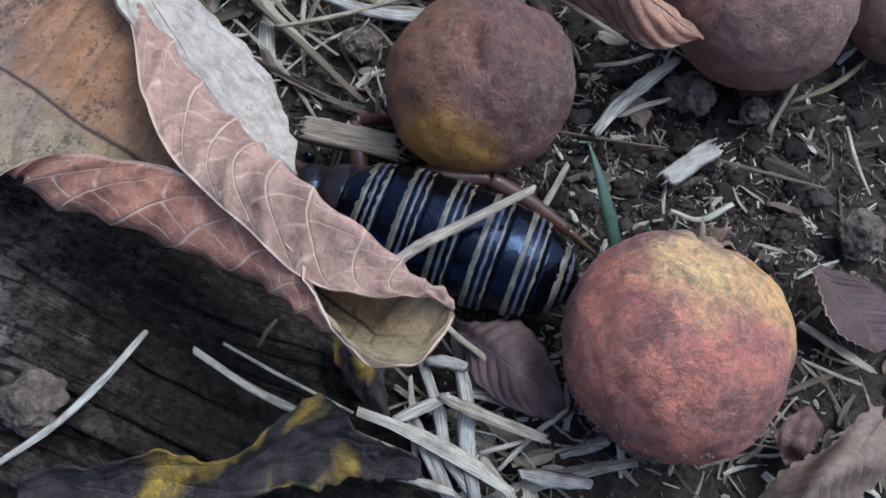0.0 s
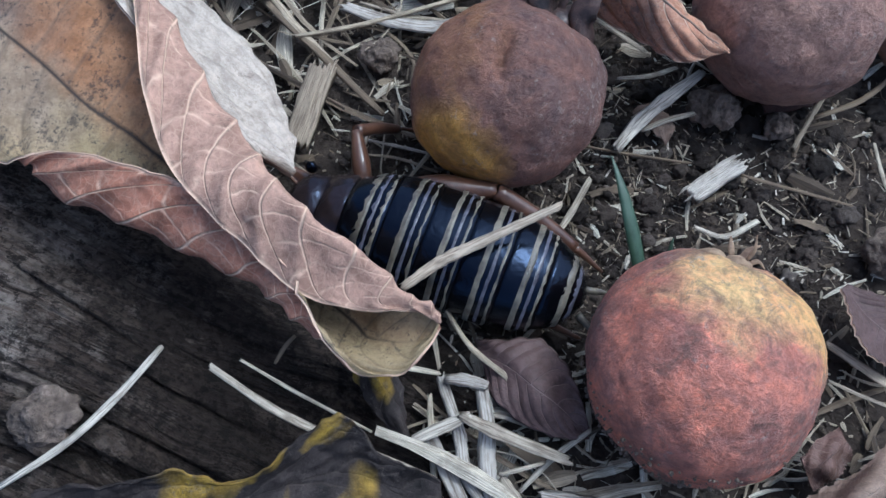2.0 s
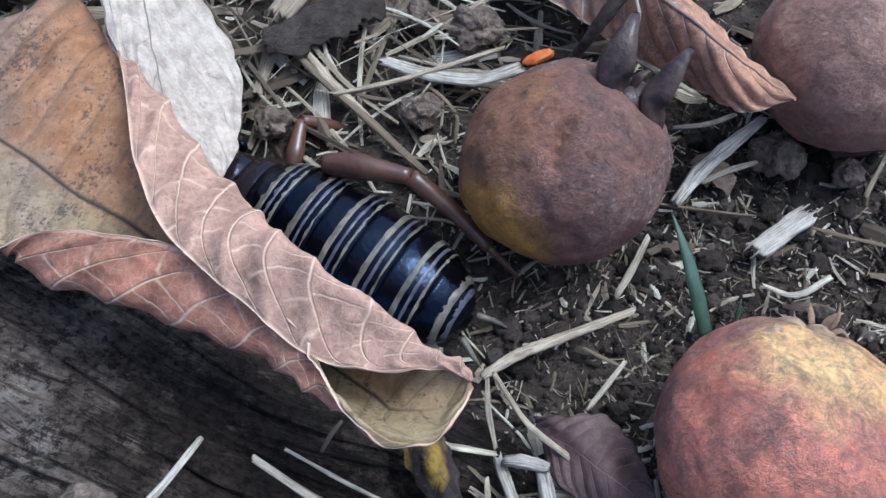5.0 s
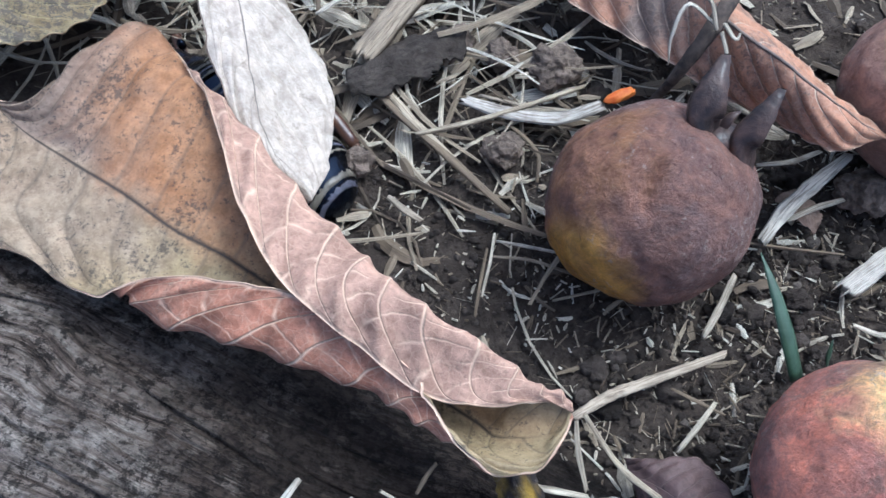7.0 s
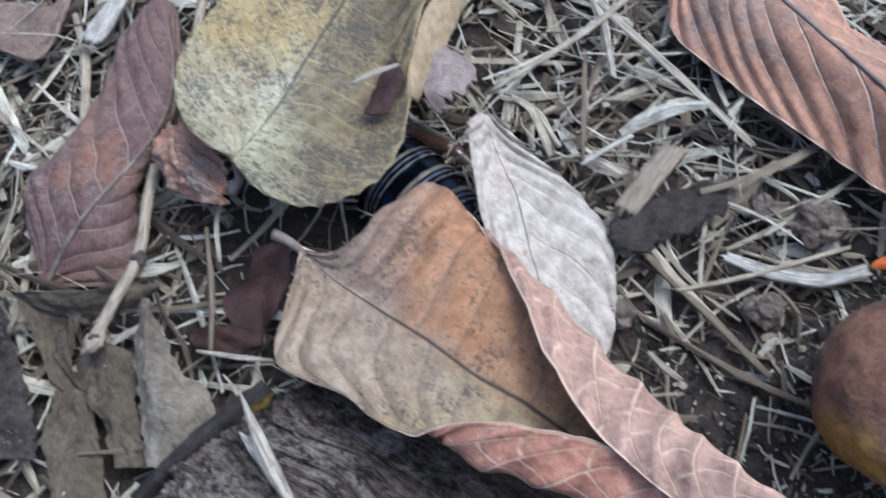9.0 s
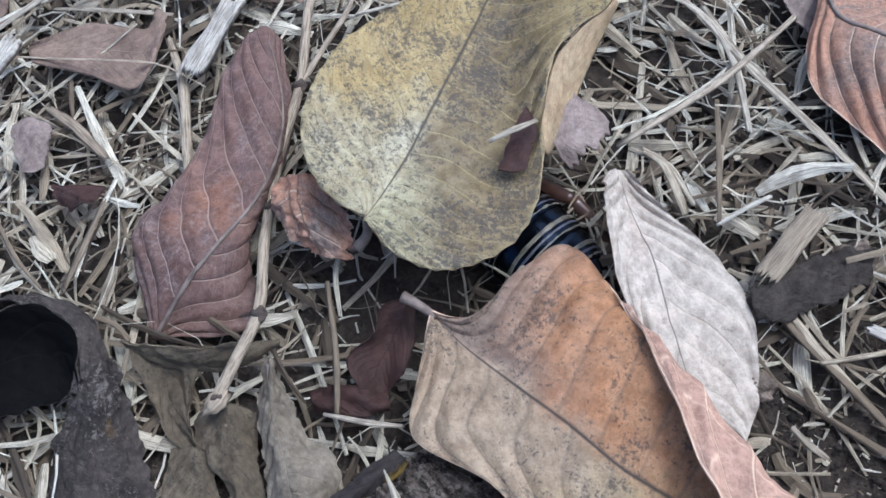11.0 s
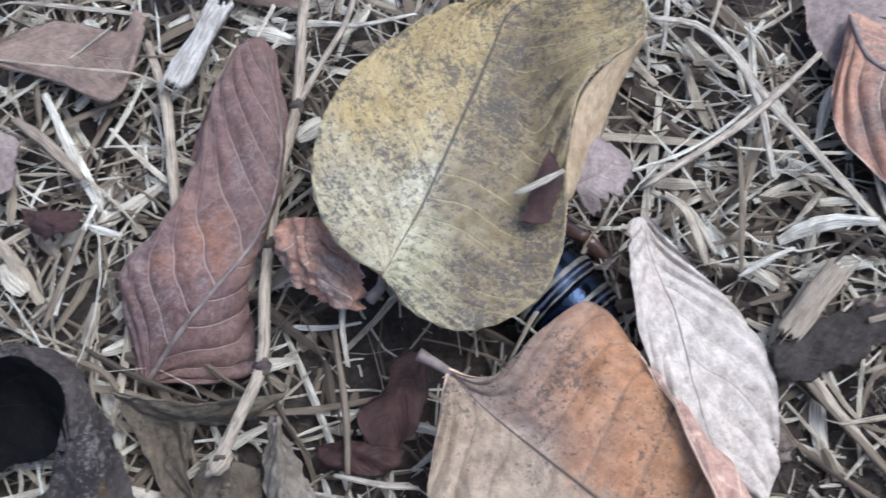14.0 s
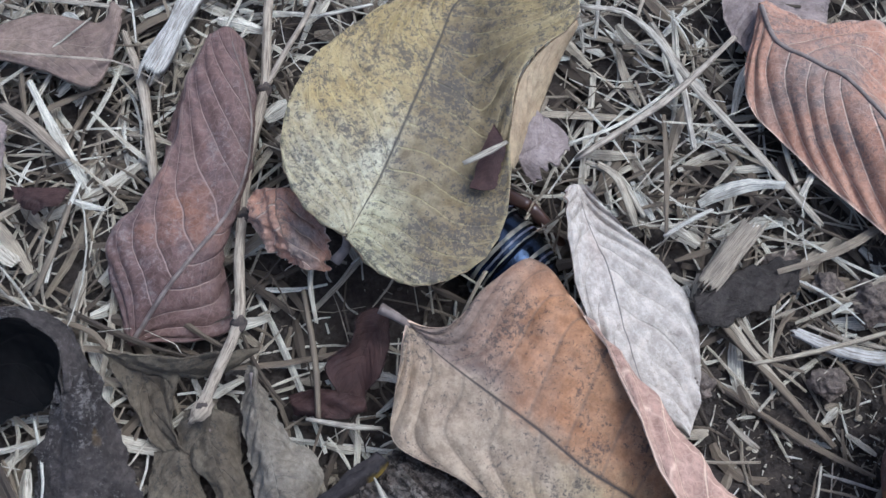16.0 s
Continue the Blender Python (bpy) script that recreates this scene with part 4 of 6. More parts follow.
def fruits():
    a = fruit("fruit", (17.2, 29.2, 14), (14.6, 14.0, 14.0), FRUIT_A, 2, "shrivelled brown guava-like fruit with a yellow patch, on soil",
              [((-0.25, -0.3, 0.9), 0.09, 0.2), ((-0.13, -0.15, 0.97), 0.09, 0.09), ((-0.2, -0.26, 0.93), 0.1, 0.07), ((-0.26, -0.38, 0.87), 0.09, 0.07), ((-0.3, -0.5, 0.8), 0.06, 0.07), ((0.6, 0.25, 0.7), 0.08, 0.3)], ((8.2, 3.6, 9.6), (3.0, 2.8, 1.6)),
              [([(6.0, 3.8, 10.5), (5.6, 5.2, 13), (6.6, 7.6, 15.5), (8.6, 11.4, 17)], 2.7), ([(11.4, 0.0, 7.5), (10.6, 1.6, 11), (12.4, 3.4, 14), (15.0, 6.2, 16)], 2.3), ([(8.0, 4.0, 10), (9.0, 5.0, 12), (10.4, 5.6, 12.6)], 0.8)])
    b = fruit("fruit", (37.6, -12.6, 14.5), (15.6, 15.9, 15.0), FRUIT_B, 6, "ripe red and yellow fruit with bruised rough skin",
              [((-0.1, 0.1, 1.0), 0.04, 0.3), ((0.4, 0.8, 0.5), 0.13, 0.3), ((0.62, 0.5, 0.6), 0.06, 0.16), ((-0.75, 0.25, 0.55), 0.04, 0.15), ((0.1, -0.2, 0.97), 0.03, 0.1), ((-0.8, -0.6, 0.1), 0.06, 0.5)], ((4.2, 10.6, 7.6), (2.2, 1.5, 1.8)),
              [([(4.2, 10.8, 7.6), (6.0, 12.4, 8.6), (8.0, 13.2, 8.4)], 0.5), ([(3.6, 10.8, 7.6), (2.0, 12.8, 8.0), (-0.5, 13.6, 7.0)], 0.6), ([(4.6, 10.6, 7.8), (6.0, 11.6, 10.0), (6.4, 13.4, 11.4)], 0.3), ([(5.0, 10.4, 7.8), (7.0, 11.0, 8.4), (8.2, 10.2, 7.6)], 0.4), ([(4.0, 11.2, 7.4), (4.0, 13.2, 8.4), (4.6, 15.0, 7.8)], 0.45)], HUSK, 420)
    c = fruit("fruit", (64.6, 44.2, 14), (15.0, 14.5, 14.0), FRUIT_C, 9, "dull reddish-brown fallen fruit half hidden by a curled leaf",
              [((-0.1, -0.4, 0.9), 0.04, 0.2)], ((7.5, 10.0, 5.5), (2.2, 2.0, 1.4)), [])
    fruit("fruit", (92.7, 45.0, 9), (10.0, 9.5, 9.5), FRUIT_C, 12, "small dull brown fallen fruit", [], ((4.0, 7.0, 4.5), (1.6, 1.5, 1.0)), [])
    d = new("orange_pulp", blob_mesh("orange_pulp", (2.6, 1.0, 0.9), [ORANGE], 4, 0.3, nu=20, nv=12))
    d.matrix_world = Matrix.Translation(v3((18.4, 53.1, 6))) @ pose(0, 0, 0, 0, -10, 14)
    tagged(d, "small torn bit of orange fruit pulp", "fruit pulp")
    return a


# ---------------------------------------------------------------- leaves
def leaves():
    big = leaf("curled_leaf",
        [[(-76.2, 55.7, 13), (-78.2, 43.7, 12), (-78.1, 35.5, 11), (-67.3, 29.5, 12), (-57.7, 22.5, 14), (-44.9, 21.1, 19), (-35.6, 18.7, 21), (-28.9, 16.3, 21.5), (-21.1, 12.6, 21), (-14.8, 6.8, 18.5), (-12.9, 2.2, 16), (-7.2, -4.3, 12), (-0.5, -3.8, 11), (3.4, 2.2, 12)],
         [(-76.5, 56.1, 12.5), (-74.5, 46.6, 11.5), (-71.3, 38.5, 11.5), (-62.1, 33.2, 12), (-52.8, 26.6, 12.5), (-47.1, 17.8, 15), (-37.9, 14.0, 16), (-28.0, 9.6, 15), (-19.8, 5.8, 14), (-15.3, 2.3, 13), (-11.2, -0.7, 12), (-6.5, -2.8, 11), (-0.6, -2.5, 10.5), (3.4, 2.2, 12)],
         [(-76.7, 56.5, 12), (-70.5, 50.3, 12), (-62.5, 44.0, 12.5), (-54.0, 37.5, 13), (-46.3, 31.1, 12.5), (-39.3, 26.9, 11), (-32.5, 22.2, 9), (-25.7, 17.2, 8), (-18.4, 11.9, 8), (-12.9, 7.0, 8), (-8.0, 3.2, 8), (-5.5, 0.9, 9), (0.5, 0.3, 10), (3.4, 2.2, 12)],
         [(-76.5, 56.1, 12.5), (-69.8, 52.4, 12.7), (-62.5, 52.1, 13.5), (-53.9, 53.3, 14.3), (-44.4, 52.4, 15), (-35.6, 42.9, 16), (-27.7, 31.2, 18.5), (-20.6, 21.6, 21), (-16.5, 15.7, 23.5), (-11.9, 11.5, 22), (-5.1, 7.6, 17), (-0.7, 4.5, 15), (2.4, 3.6, 13.5), (3.4, 2.2, 12)],
         [(-76.2, 55.7, 13), (-69.1, 55.3, 13.5), (-62.2, 62.2, 14.3), (-54.1, 67.0, 14.5), (-47.4, 59.3, 15), (-41.3, 46.9, 17), (-35.7, 29.1, 20.5), (-30.5, 18.5, 22), (-25.7, 13.2, 22), (-20.0, 8.6, 20), (-14.4, 4.3, 17), (-7.6, 2.5, 16), (-0.2, 2.9, 14.5), (3.4, 2.2, 12)]],
        OLIVE_FACE, PINK_BACK, "large curled dead leaf, olive inside with pinkish veined back", petiole=[(-80.7, 57.9, 15), (-78.2, 56.7, 14.5)], nu=260, nv=110, ripple=0.75, ripples=17, slope=0.14, seed=1, lump=0.35)
    pale = leaf("bleached_leaf",
        [[(-47.4, 81.5, 12), (-47.8, 77.9, 14), (-47.4, 71.6, 11), (-44.4, 58.0, 9), (-36.8, 44.5, 6), (-26.9, 37.3, 4)],
         [(-45.6, 82.3, 11), (-43.2, 74.9, 9), (-40.1, 67.2, 8), (-37.4, 55.0, 7), (-33.9, 44.7, 6), (-26.9, 37.3, 4)],
         [(-43.7, 82.2, 11), (-37.6, 75.4, 9), (-29.6, 68.4, 6), (-24.4, 59.0, 5), (-24.3, 45.1, 4), (-26.6, 37.4, 4)]],
        WHITE_FACE, TAN_BACK, "bleached whitish dead leaf with pale side veins", nu=120, nv=50, ripple=0.75, ripples=9, slope=0.26, seed=2, lump=0.6, rag=0.12)
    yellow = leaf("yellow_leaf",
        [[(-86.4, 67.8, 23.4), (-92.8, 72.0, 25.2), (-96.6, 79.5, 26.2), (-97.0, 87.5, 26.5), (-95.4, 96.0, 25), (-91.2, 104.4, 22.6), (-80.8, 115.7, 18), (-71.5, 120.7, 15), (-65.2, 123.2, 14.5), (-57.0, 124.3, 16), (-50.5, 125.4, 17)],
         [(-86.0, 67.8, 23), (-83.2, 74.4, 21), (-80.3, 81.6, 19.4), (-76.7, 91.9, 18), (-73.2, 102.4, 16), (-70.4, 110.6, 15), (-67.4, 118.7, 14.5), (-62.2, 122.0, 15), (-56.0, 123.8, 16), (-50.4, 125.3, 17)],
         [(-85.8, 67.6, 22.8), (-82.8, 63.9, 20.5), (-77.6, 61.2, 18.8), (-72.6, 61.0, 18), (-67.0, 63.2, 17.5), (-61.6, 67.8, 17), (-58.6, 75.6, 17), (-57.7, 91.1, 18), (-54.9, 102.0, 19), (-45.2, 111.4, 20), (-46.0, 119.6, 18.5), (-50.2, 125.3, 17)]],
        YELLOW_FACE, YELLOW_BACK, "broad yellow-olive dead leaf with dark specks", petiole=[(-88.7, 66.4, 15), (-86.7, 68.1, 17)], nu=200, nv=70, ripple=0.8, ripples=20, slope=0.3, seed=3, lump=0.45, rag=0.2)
    flap = leaf("leaf_flap",
        [[(-58.1, 83.4, 16.5), (-57.8, 90.7, 17.9), (-55.0, 101.7, 18.9), (-45.4, 111.2, 19.9)], [(-57.6, 83.4, 15.5), (-55.4, 91.3, 16.5), (-51.9, 101.2, 17.5), (-45.1, 110.9, 19.5)], [(-57.1, 84.0, 13), (-53.4, 92.0, 14), (-49.3, 102.6, 15), (-44.8, 111.1, 18.5)]],
        YELLOW_BACK, YELLOW_BACK, "yellow leaf edge curled upward", nu=40, nv=16, ripple=0.1, seed=4)
    graft(flap, yellow)
    twisted = leaf("twisted_leaf",
        [[(-127.0, 54.0, 5), (-130.2, 66.0, 11), (-129.4, 72.5, 13.5), (-124.0, 79.6, 13.5), (-119.8, 92.0, 12.5), (-119.0, 104.5, 11.5), (-115.8, 113.6, 11)],
         [(-126.5, 53.7, 5), (-119.4, 61.9, 11), (-114.1, 68.4, 13), (-108.4, 76.7, 13), (-106.2, 87.3, 11), (-106.6, 99.2, 11.5), (-112.2, 115.6, 11)],
         [(-126.9, 53.9, 4), (-110.4, 55.6, 4), (-109.2, 63.8, 5), (-111.0, 71.5, 7), (-106.6, 86.1, 6), (-105.8, 98.4, 7), (-109.0, 113.6, 9)]],
        BROWN_FACE, BROWN_FACE, "dark reddish-brown twisted dead leaf", rib_on_top=True, nu=140, nv=60, ripple=0.55, ripples=9, seed=5, lump=0.4)
    graft(leaf("leaf_flap", [[(-124.1, 84.1, 5), (-124.0, 95.3, 4), (-121.6, 105.2, 5), (-117.7, 112.2, 8)], [(-122.4, 83.1, 8), (-121.6, 94.3, 6), (-119.4, 104.7, 7), (-115.8, 112.2, 9)], [(-120.5, 81.6, 12), (-117.1, 93.1, 12), (-115.8, 104.2, 11), (-113.6, 111.9, 11)]],
        BROWN_FACE, BROWN_FACE, "dark inner side of a twisted leaf", nu=30, nv=16, ripple=0.2, seed=31), twisted)
    leaf("leaf_fragment",
        [[(-162.5, 115.4, 9), (-150.5, 120.0, 9), (-138.1, 117.9, 9), (-135.6, 121.4, 11), (-133.4, 120.3, 10)], [(-163.2, 114.6, 8), (-150.0, 114.5, 8), (-138.4, 112.7, 8.5), (-134.8, 114.3, 9.5), (-133.8, 119.3, 9.5)], [(-161.4, 111.3, 8.5), (-149.2, 107.9, 8), (-138.8, 103.6, 8.5), (-135.1, 108.6, 9), (-133.7, 117.3, 9.5)]],
        TAN_FACE, TAN_FACE, "torn brown piece of a dead leaf on straw", nu=40, nv=24, ripple=0.4, seed=6)
    leaf("rusty_leaf",
        [[(-7.1, 122.1, 8), (-12.4, 101.7, 9), (-4.2, 89.6, 8), (5.3, 78.9, 8), (14.1, 69.6, 8), (23.2, 58.8, 10), (29.8, 49.2, 12), (37.8, 39.4, 15), (42.3, 32.8, 18), (51.0, 35.1, 17)],
         [(-7.5, 121.5, 9), (-6.2, 110.9, 12), (0.4, 104.9, 14), (6.6, 99.1, 15), (21.5, 74.3, 18), (28.3, 64.2, 20), (31.5, 53.3, 22), (36.5, 44.2, 24), (41.8, 37.8, 23), (51.3, 35.1, 17)],
         [(-5.5, 121.7, 8), (3.2, 116.4, 10), (16.0, 115.7, 10), (18.4, 97.7, 9), (29.0, 87.9, 10), (36.4, 76.5, 11), (38.6, 64.0, 12), (43.3, 53.1, 14), (46.9, 43.4, 16), (51.9, 35.8, 16)]],
        RUST_FACE, RUST_FACE, "rusty brown ribbed dead leaf arched over the soil", nu=200, nv=60, ripple=0.8, ripples=20, seed=7, slope=0.1, lump=0.3, rib_on_top=True)
    torn = leaf("torn_olive_leaf",
        [[(-130.4, 52.1, 9), (-126.4, 44.6, 6), (-121.8, 37.0, 4.5), (-114.8, 32.3, 4), (-108.7, 30.2, 3.5)], [(-124.2, 50.8, 6.5), (-122.9, 44.9, 5), (-120.0, 38.4, 4), (-114.7, 33.5, 3.5), (-108.6, 30.4, 3.2)], [(-116.6, 48.4, 8), (-117.2, 43.1, 7), (-116.8, 38.1, 6), (-113.2, 33.5, 4.5), (-108.3, 30.4, 3.5)]],
        DULL_FACE, DULL_FACE, "dull olive torn dead leaf folded over others", nu=60, nv=36, ripple=0.2, ripples=5, seed=8, rag=0.9, lump=0.9)
    graft(leaf("leaf_flap",
        [[(-130.1, 52.0, 10), (-123.0, 50.3, 11.5), (-114.4, 50.1, 12), (-107.5, 51.1, 11.5), (-102.2, 52.3, 9)], [(-129.5, 51.3, 8.5), (-122.6, 48.8, 9), (-114.9, 48.0, 9.5), (-108.0, 49.3, 9.5), (-102.3, 51.9, 8.5)], [(-126.2, 49.1, 6.5), (-120.5, 47.3, 6.5), (-114.4, 47.0, 7), (-108.2, 48.6, 7.5), (-102.6, 51.7, 7.5)]],
        DULL_FACE, DULL_FACE, "folded rim of a torn leaf", nu=50, nv=22, ripple=0.15, ripples=4, seed=28, rag=0.8, lump=0.7), torn)
    leaf("torn_olive_leaf",
        [[(-103.3, 48.8, 11), (-105.2, 43.2, 9), (-104.2, 34.7, 7.5), (-102.6, 27.4, 6), (-100.9, 21.2, 5)], [(-102.6, 48.2, 12), (-101.5, 39.7, 10.5), (-99.0, 32.3, 9), (-97.6, 26.2, 7.5), (-97.6, 21.0, 6)], [(-102.9, 48.8, 10), (-100.3, 43.8, 8.5), (-97.5, 38.4, 6.5), (-89.8, 30.9, 4.5), (-95.1, 21.9, 4)]],
        OLIVE_GREY, DULL_FACE, "grey-olive pointed dead leaf beside the log", nu=80, nv=46, ripple=0.4, ripples=8, seed=9, rag=1.6, lump=1.0)
    leaf("dead_leaf",
        [[(-116.0, 41.7, 6), (-116.4, 35.7, 4.5), (-111.1, 29.9, 4), (-107.2, 21.5, 3)], [(-111.0, 42.0, 7.5), (-109.7, 34.2, 6), (-105.9, 26.7, 5), (-103.5, 21.4, 4)], [(-105.4, 40.7, 5.5), (-104.8, 33.6, 4.5), (-102.6, 26.9, 4.5), (-101.1, 21.5, 3.5)]],
        DULL_FACE, DULL_FACE, "grey-olive dead leaf under a torn leaf", nu=50, nv=36, ripple=0.2, ripples=6, seed=10, rag=1.2, lump=1.1)
    leaf("dead_leaf",
        [[(-121.2, 34.8, 3.5), (-121.3, 28.0, 3.5), (-119.9, 21.6, 2.5), (-117.5, 15.1, 2.5)], [(-116.2, 34.9, 4.5), (-115.3, 27.8, 4.5), (-114.1, 21.4, 3.5), (-112.6, 15.0, 3.5)], [(-112.6, 31.5, 3.5), (-110.7, 26.1, 3.5), (-109.4, 21.6, 2.5), (-107.6, 15.2, 2.5)]],
        DULL_FACE, DULL_FACE, "dull grey-brown dead leaf half buried in litter", nu=50, nv=30, ripple=0.2, ripples=6, seed=11, rag=0.8, lump=0.8)
    leaf("rotten_strip",
        [[(-81.3, 34.3, 9), (-88.8, 28.6, 9), (-97.2, 21.7, 7), (-103.0, 16.7, 5)], [(-79.8, 33.1, 10), (-87.0, 26.9, 10), (-94.9, 20.6, 8), (-100.6, 15.6, 6)], [(-79.0, 32.3, 8), (-85.8, 25.8, 7), (-93.5, 20.8, 5), (-99.3, 15.5, 4)]],
        DARK_FACE, DARK_FACE, "blackened leaf strip with a yellow streak beside the log", nu=60, nv=26, ripple=0.15, ripples=4, seed=12, rag=1.2, lump=0.5)
    leaf("small_red_leaf",
        [[(-97.6, 44.5, 5), (-92.4, 45.6, 6), (-87.3, 45.0, 6), (-84.0, 44.3, 5)], [(-96.9, 42.9, 5), (-92.1, 43.0, 6), (-87.1, 42.5, 6), (-83.5, 42.8, 5)], [(-96.5, 41.2, 4), (-92.1, 40.5, 5), (-87.1, 40.3, 5), (-83.5, 41.6, 4)]],
        DARKRED_FACE, DARKRED_FACE, "small dark red-brown leaf scrap in litter", nu=30, nv=18, ripple=0.8, seed=13)
    leaf("small_red_leaf",
        [[(-80.9, 59.8, 9), (-85.1, 57.7, 10), (-86.4, 53.2, 9), (-90.6, 49.1, 8), (-87.9, 43.7, 5)], [(-80.5, 60.0, 9), (-82.4, 55.7, 7), (-84.2, 52.0, 6), (-86.1, 48.4, 5), (-86.1, 43.9, 4)], [(-79.7, 59.3, 8), (-79.4, 54.0, 6), (-80.9, 48.3, 6), (-83.2, 45.7, 5), (-84.2, 43.8, 4)]],
        DARKRED_FACE, DARKRED_FACE, "small reddish-brown curled leaf scrap", nu=36, nv=22, ripple=0.6, seed=11)
    leaf("leaf_scrap",
        [[(-57.8, 91.0, 14), (-54.8, 95.4, 15), (-51.9, 95.0, 15)], [(-56.5, 86.7, 14), (-52.8, 88.3, 15), (-48.6, 92.5, 14)], [(-54.2, 81.8, 12), (-50.4, 83.9, 13), (-46.5, 90.3, 13)]],
        GREY_FACE, GREY_FACE, "cracked grey-brown scrap of leaf lying on others", nu=24, nv=20, ripple=0.2, seed=15, rag=2.6, lump=0.6)
    leaf("leaf_scrap",
        [[(-60.9, 91.0, 18.8), (-63.2, 85.5, 19.0), (-65.2, 78.5, 18.8)], [(-59.7, 88.6, 18.9), (-61.4, 82.9, 19.6), (-62.8, 78.0, 18.9)], [(-58.6, 86.0, 18.7), (-59.6, 82.0, 18.8), (-60.6, 78.4, 18.6)]],
        DARKRED_FACE, DARKRED_FACE, "small dark brown folded scrap on a yellow leaf", nu=26, nv=16, ripple=0.1, seed=16, rag=0.7, lump=0.3)
    leaf("bark_flake",
        [[(-24.4, 62.9, 5), (-17.2, 67.1, 5.5), (-10.3, 69.2, 5.5), (-3.9, 71.1, 5)], [(-24.5, 59.4, 6.5), (-16.3, 62.3, 7), (-10.5, 64.6, 7), (-4.5, 67.4, 6)], [(-23.4, 56.1, 5), (-14.3, 58.4, 5.5), (-9.3, 61.3, 5.5), (-4.8, 64.3, 4.5)]],
        BARK_FACE, BARK_FACE, "dark grey-brown flake of bark on soil", nu=40, nv=26, ripple=0.1, seed=26, rag=2.2, lump=1.0, category="bark flake", group="bark")
    for name, points, face, label, rag, lump in (
        ("bark_flake", ([(-136.9, 130.9, 4), (-126.0, 131.7, 4.5), (-115.4, 130.5, 4.5), (-106.2, 128.0, 4)], [(-136.1, 128.2, 5), (-125.0, 127.9, 6), (-114.6, 127.2, 6), (-105.8, 125.6, 5)], [(-135.8, 126.4, 3.5), (-125.5, 125.6, 3.5), (-115.0, 124.6, 3.5), (-106.5, 123.8, 3.5)]), TAN_FACE, "curled brown strip of dry bark on straw", 1.6, 0.9),
        ("leaf_scrap", ([(-163.0, 96.4, 4.5), (-160.3, 90.9, 5), (-158.0, 86.3, 4.5)], [(-158.8, 98.1, 5), (-156.6, 91.9, 5.5), (-155.5, 86.0, 5)], [(-154.1, 96.8, 4.5), (-153.1, 91.2, 5), (-153.3, 87.5, 4.5)]), GREY_FACE, "greyish flake of dead leaf among straw", 1.0, 0.8),
        ("leaf_scrap", ([(-177.6, 76.8, 4.5), (-175.1, 73.7, 4.5), (-171.7, 71.4, 4.5)], [(-174.4, 77.9, 5), (-172.3, 75.2, 5), (-169.9, 72.8, 5)], [(-170.5, 78.6, 4.5), (-169.4, 76.5, 4.5), (-168.6, 73.7, 4.5)]), GREY_FACE, "small grey flake of dead leaf on straw", 0.8, 0.6),
        ("leaf_scrap", ([(-151.8, 83.7, 4), (-149.4, 80.0, 4.5), (-146.7, 77.7, 4)], [(-148.2, 83.0, 5), (-146.0, 80.7, 5.5), (-144.3, 78.9, 5)], [(-140.4, 83.4, 4), (-140.5, 81.4, 4.5), (-142.0, 79.7, 4)]), DARKRED_FACE, "small reddish-brown leaf crumb in straw", 0.8, 1.0),
        ("leaf_scrap", ([(40.5, 35.2, 1), (42.2, 32.1, 1.5), (45.2, 28.7, 1)], [(42.0, 36.0, 1.5), (44.2, 33.0, 2), (46.0, 29.9, 1.5)], [(44.2, 36.8, 1), (46.0, 34.7, 1.5), (47.4, 32.1, 1)]), TAN_FACE, "tan scrap of dead leaf under a white straw", 0.8, 0.6),
        ("leaf_scrap", ([(62.0, 36.6, 2.5), (67.3, 38.2, 3.5), (74.3, 40.1, 3)], [(61.9, 34.5, 3), (67.2, 34.9, 4), (73.9, 37.0, 3.5)], [(62.4, 33.0, 2.5), (67.7, 33.0, 3), (73.3, 34.7, 2.5)]), DARKRED_FACE, "flat dark brown scrap of leaf beneath a fruit", 0.8, 0.5)):
        leaf(name, [[(x, y, z + pile(x, y)) for x, y, z in rail] for rail in points], face, face, label, nu=36, nv=20, ripple=0.1, seed=len(label), rag=rag, lump=lump, category="bark flake" if name == "bark_flake" else "leaf scrap", group="bark" if name == "bark_flake" else "leaf scraps")
    leaf("crumpled_leaf",
        [[(-103.4, 79.0, 14), (-104.2, 75.0, 15), (-101.8, 69.0, 14), (-97.4, 65.9, 12)], [(-98.8, 78.6, 18), (-98.8, 74.0, 19), (-97.2, 69.0, 17), (-94.0, 65.2, 14)], [(-93.4, 79.3, 17), (-91.2, 73.4, 16), (-89.4, 68.2, 14), (-90.0, 64.9, 13)]],
        RUST_FACE, TAN_FACE, "crumpled brown leaf under a yellow leaf", nu=60, nv=44, ripple=0.4, ripples=4, seed=13, rag=1.6, lump=1.6)
    leaf("pink_leaf",
        [[(-75.7, 123.4, 8), (-65.9, 130.3, 9), (-60.2, 136.8, 9), (-55.4, 145.7, 8)], [(-71.4, 123.2, 9), (-62.9, 126.7, 12), (-56.3, 133.0, 12), (-53.4, 143.4, 9)], [(-66.0, 126.3, 9), (-55.3, 126.6, 10), (-52.0, 133.0, 10), (-51.0, 144.1, 8)]],
        PINK_BACK, PINK_BACK, "pinkish dead leaf behind a yellow one", nu=40, nv=26, ripple=0.5, seed=14)
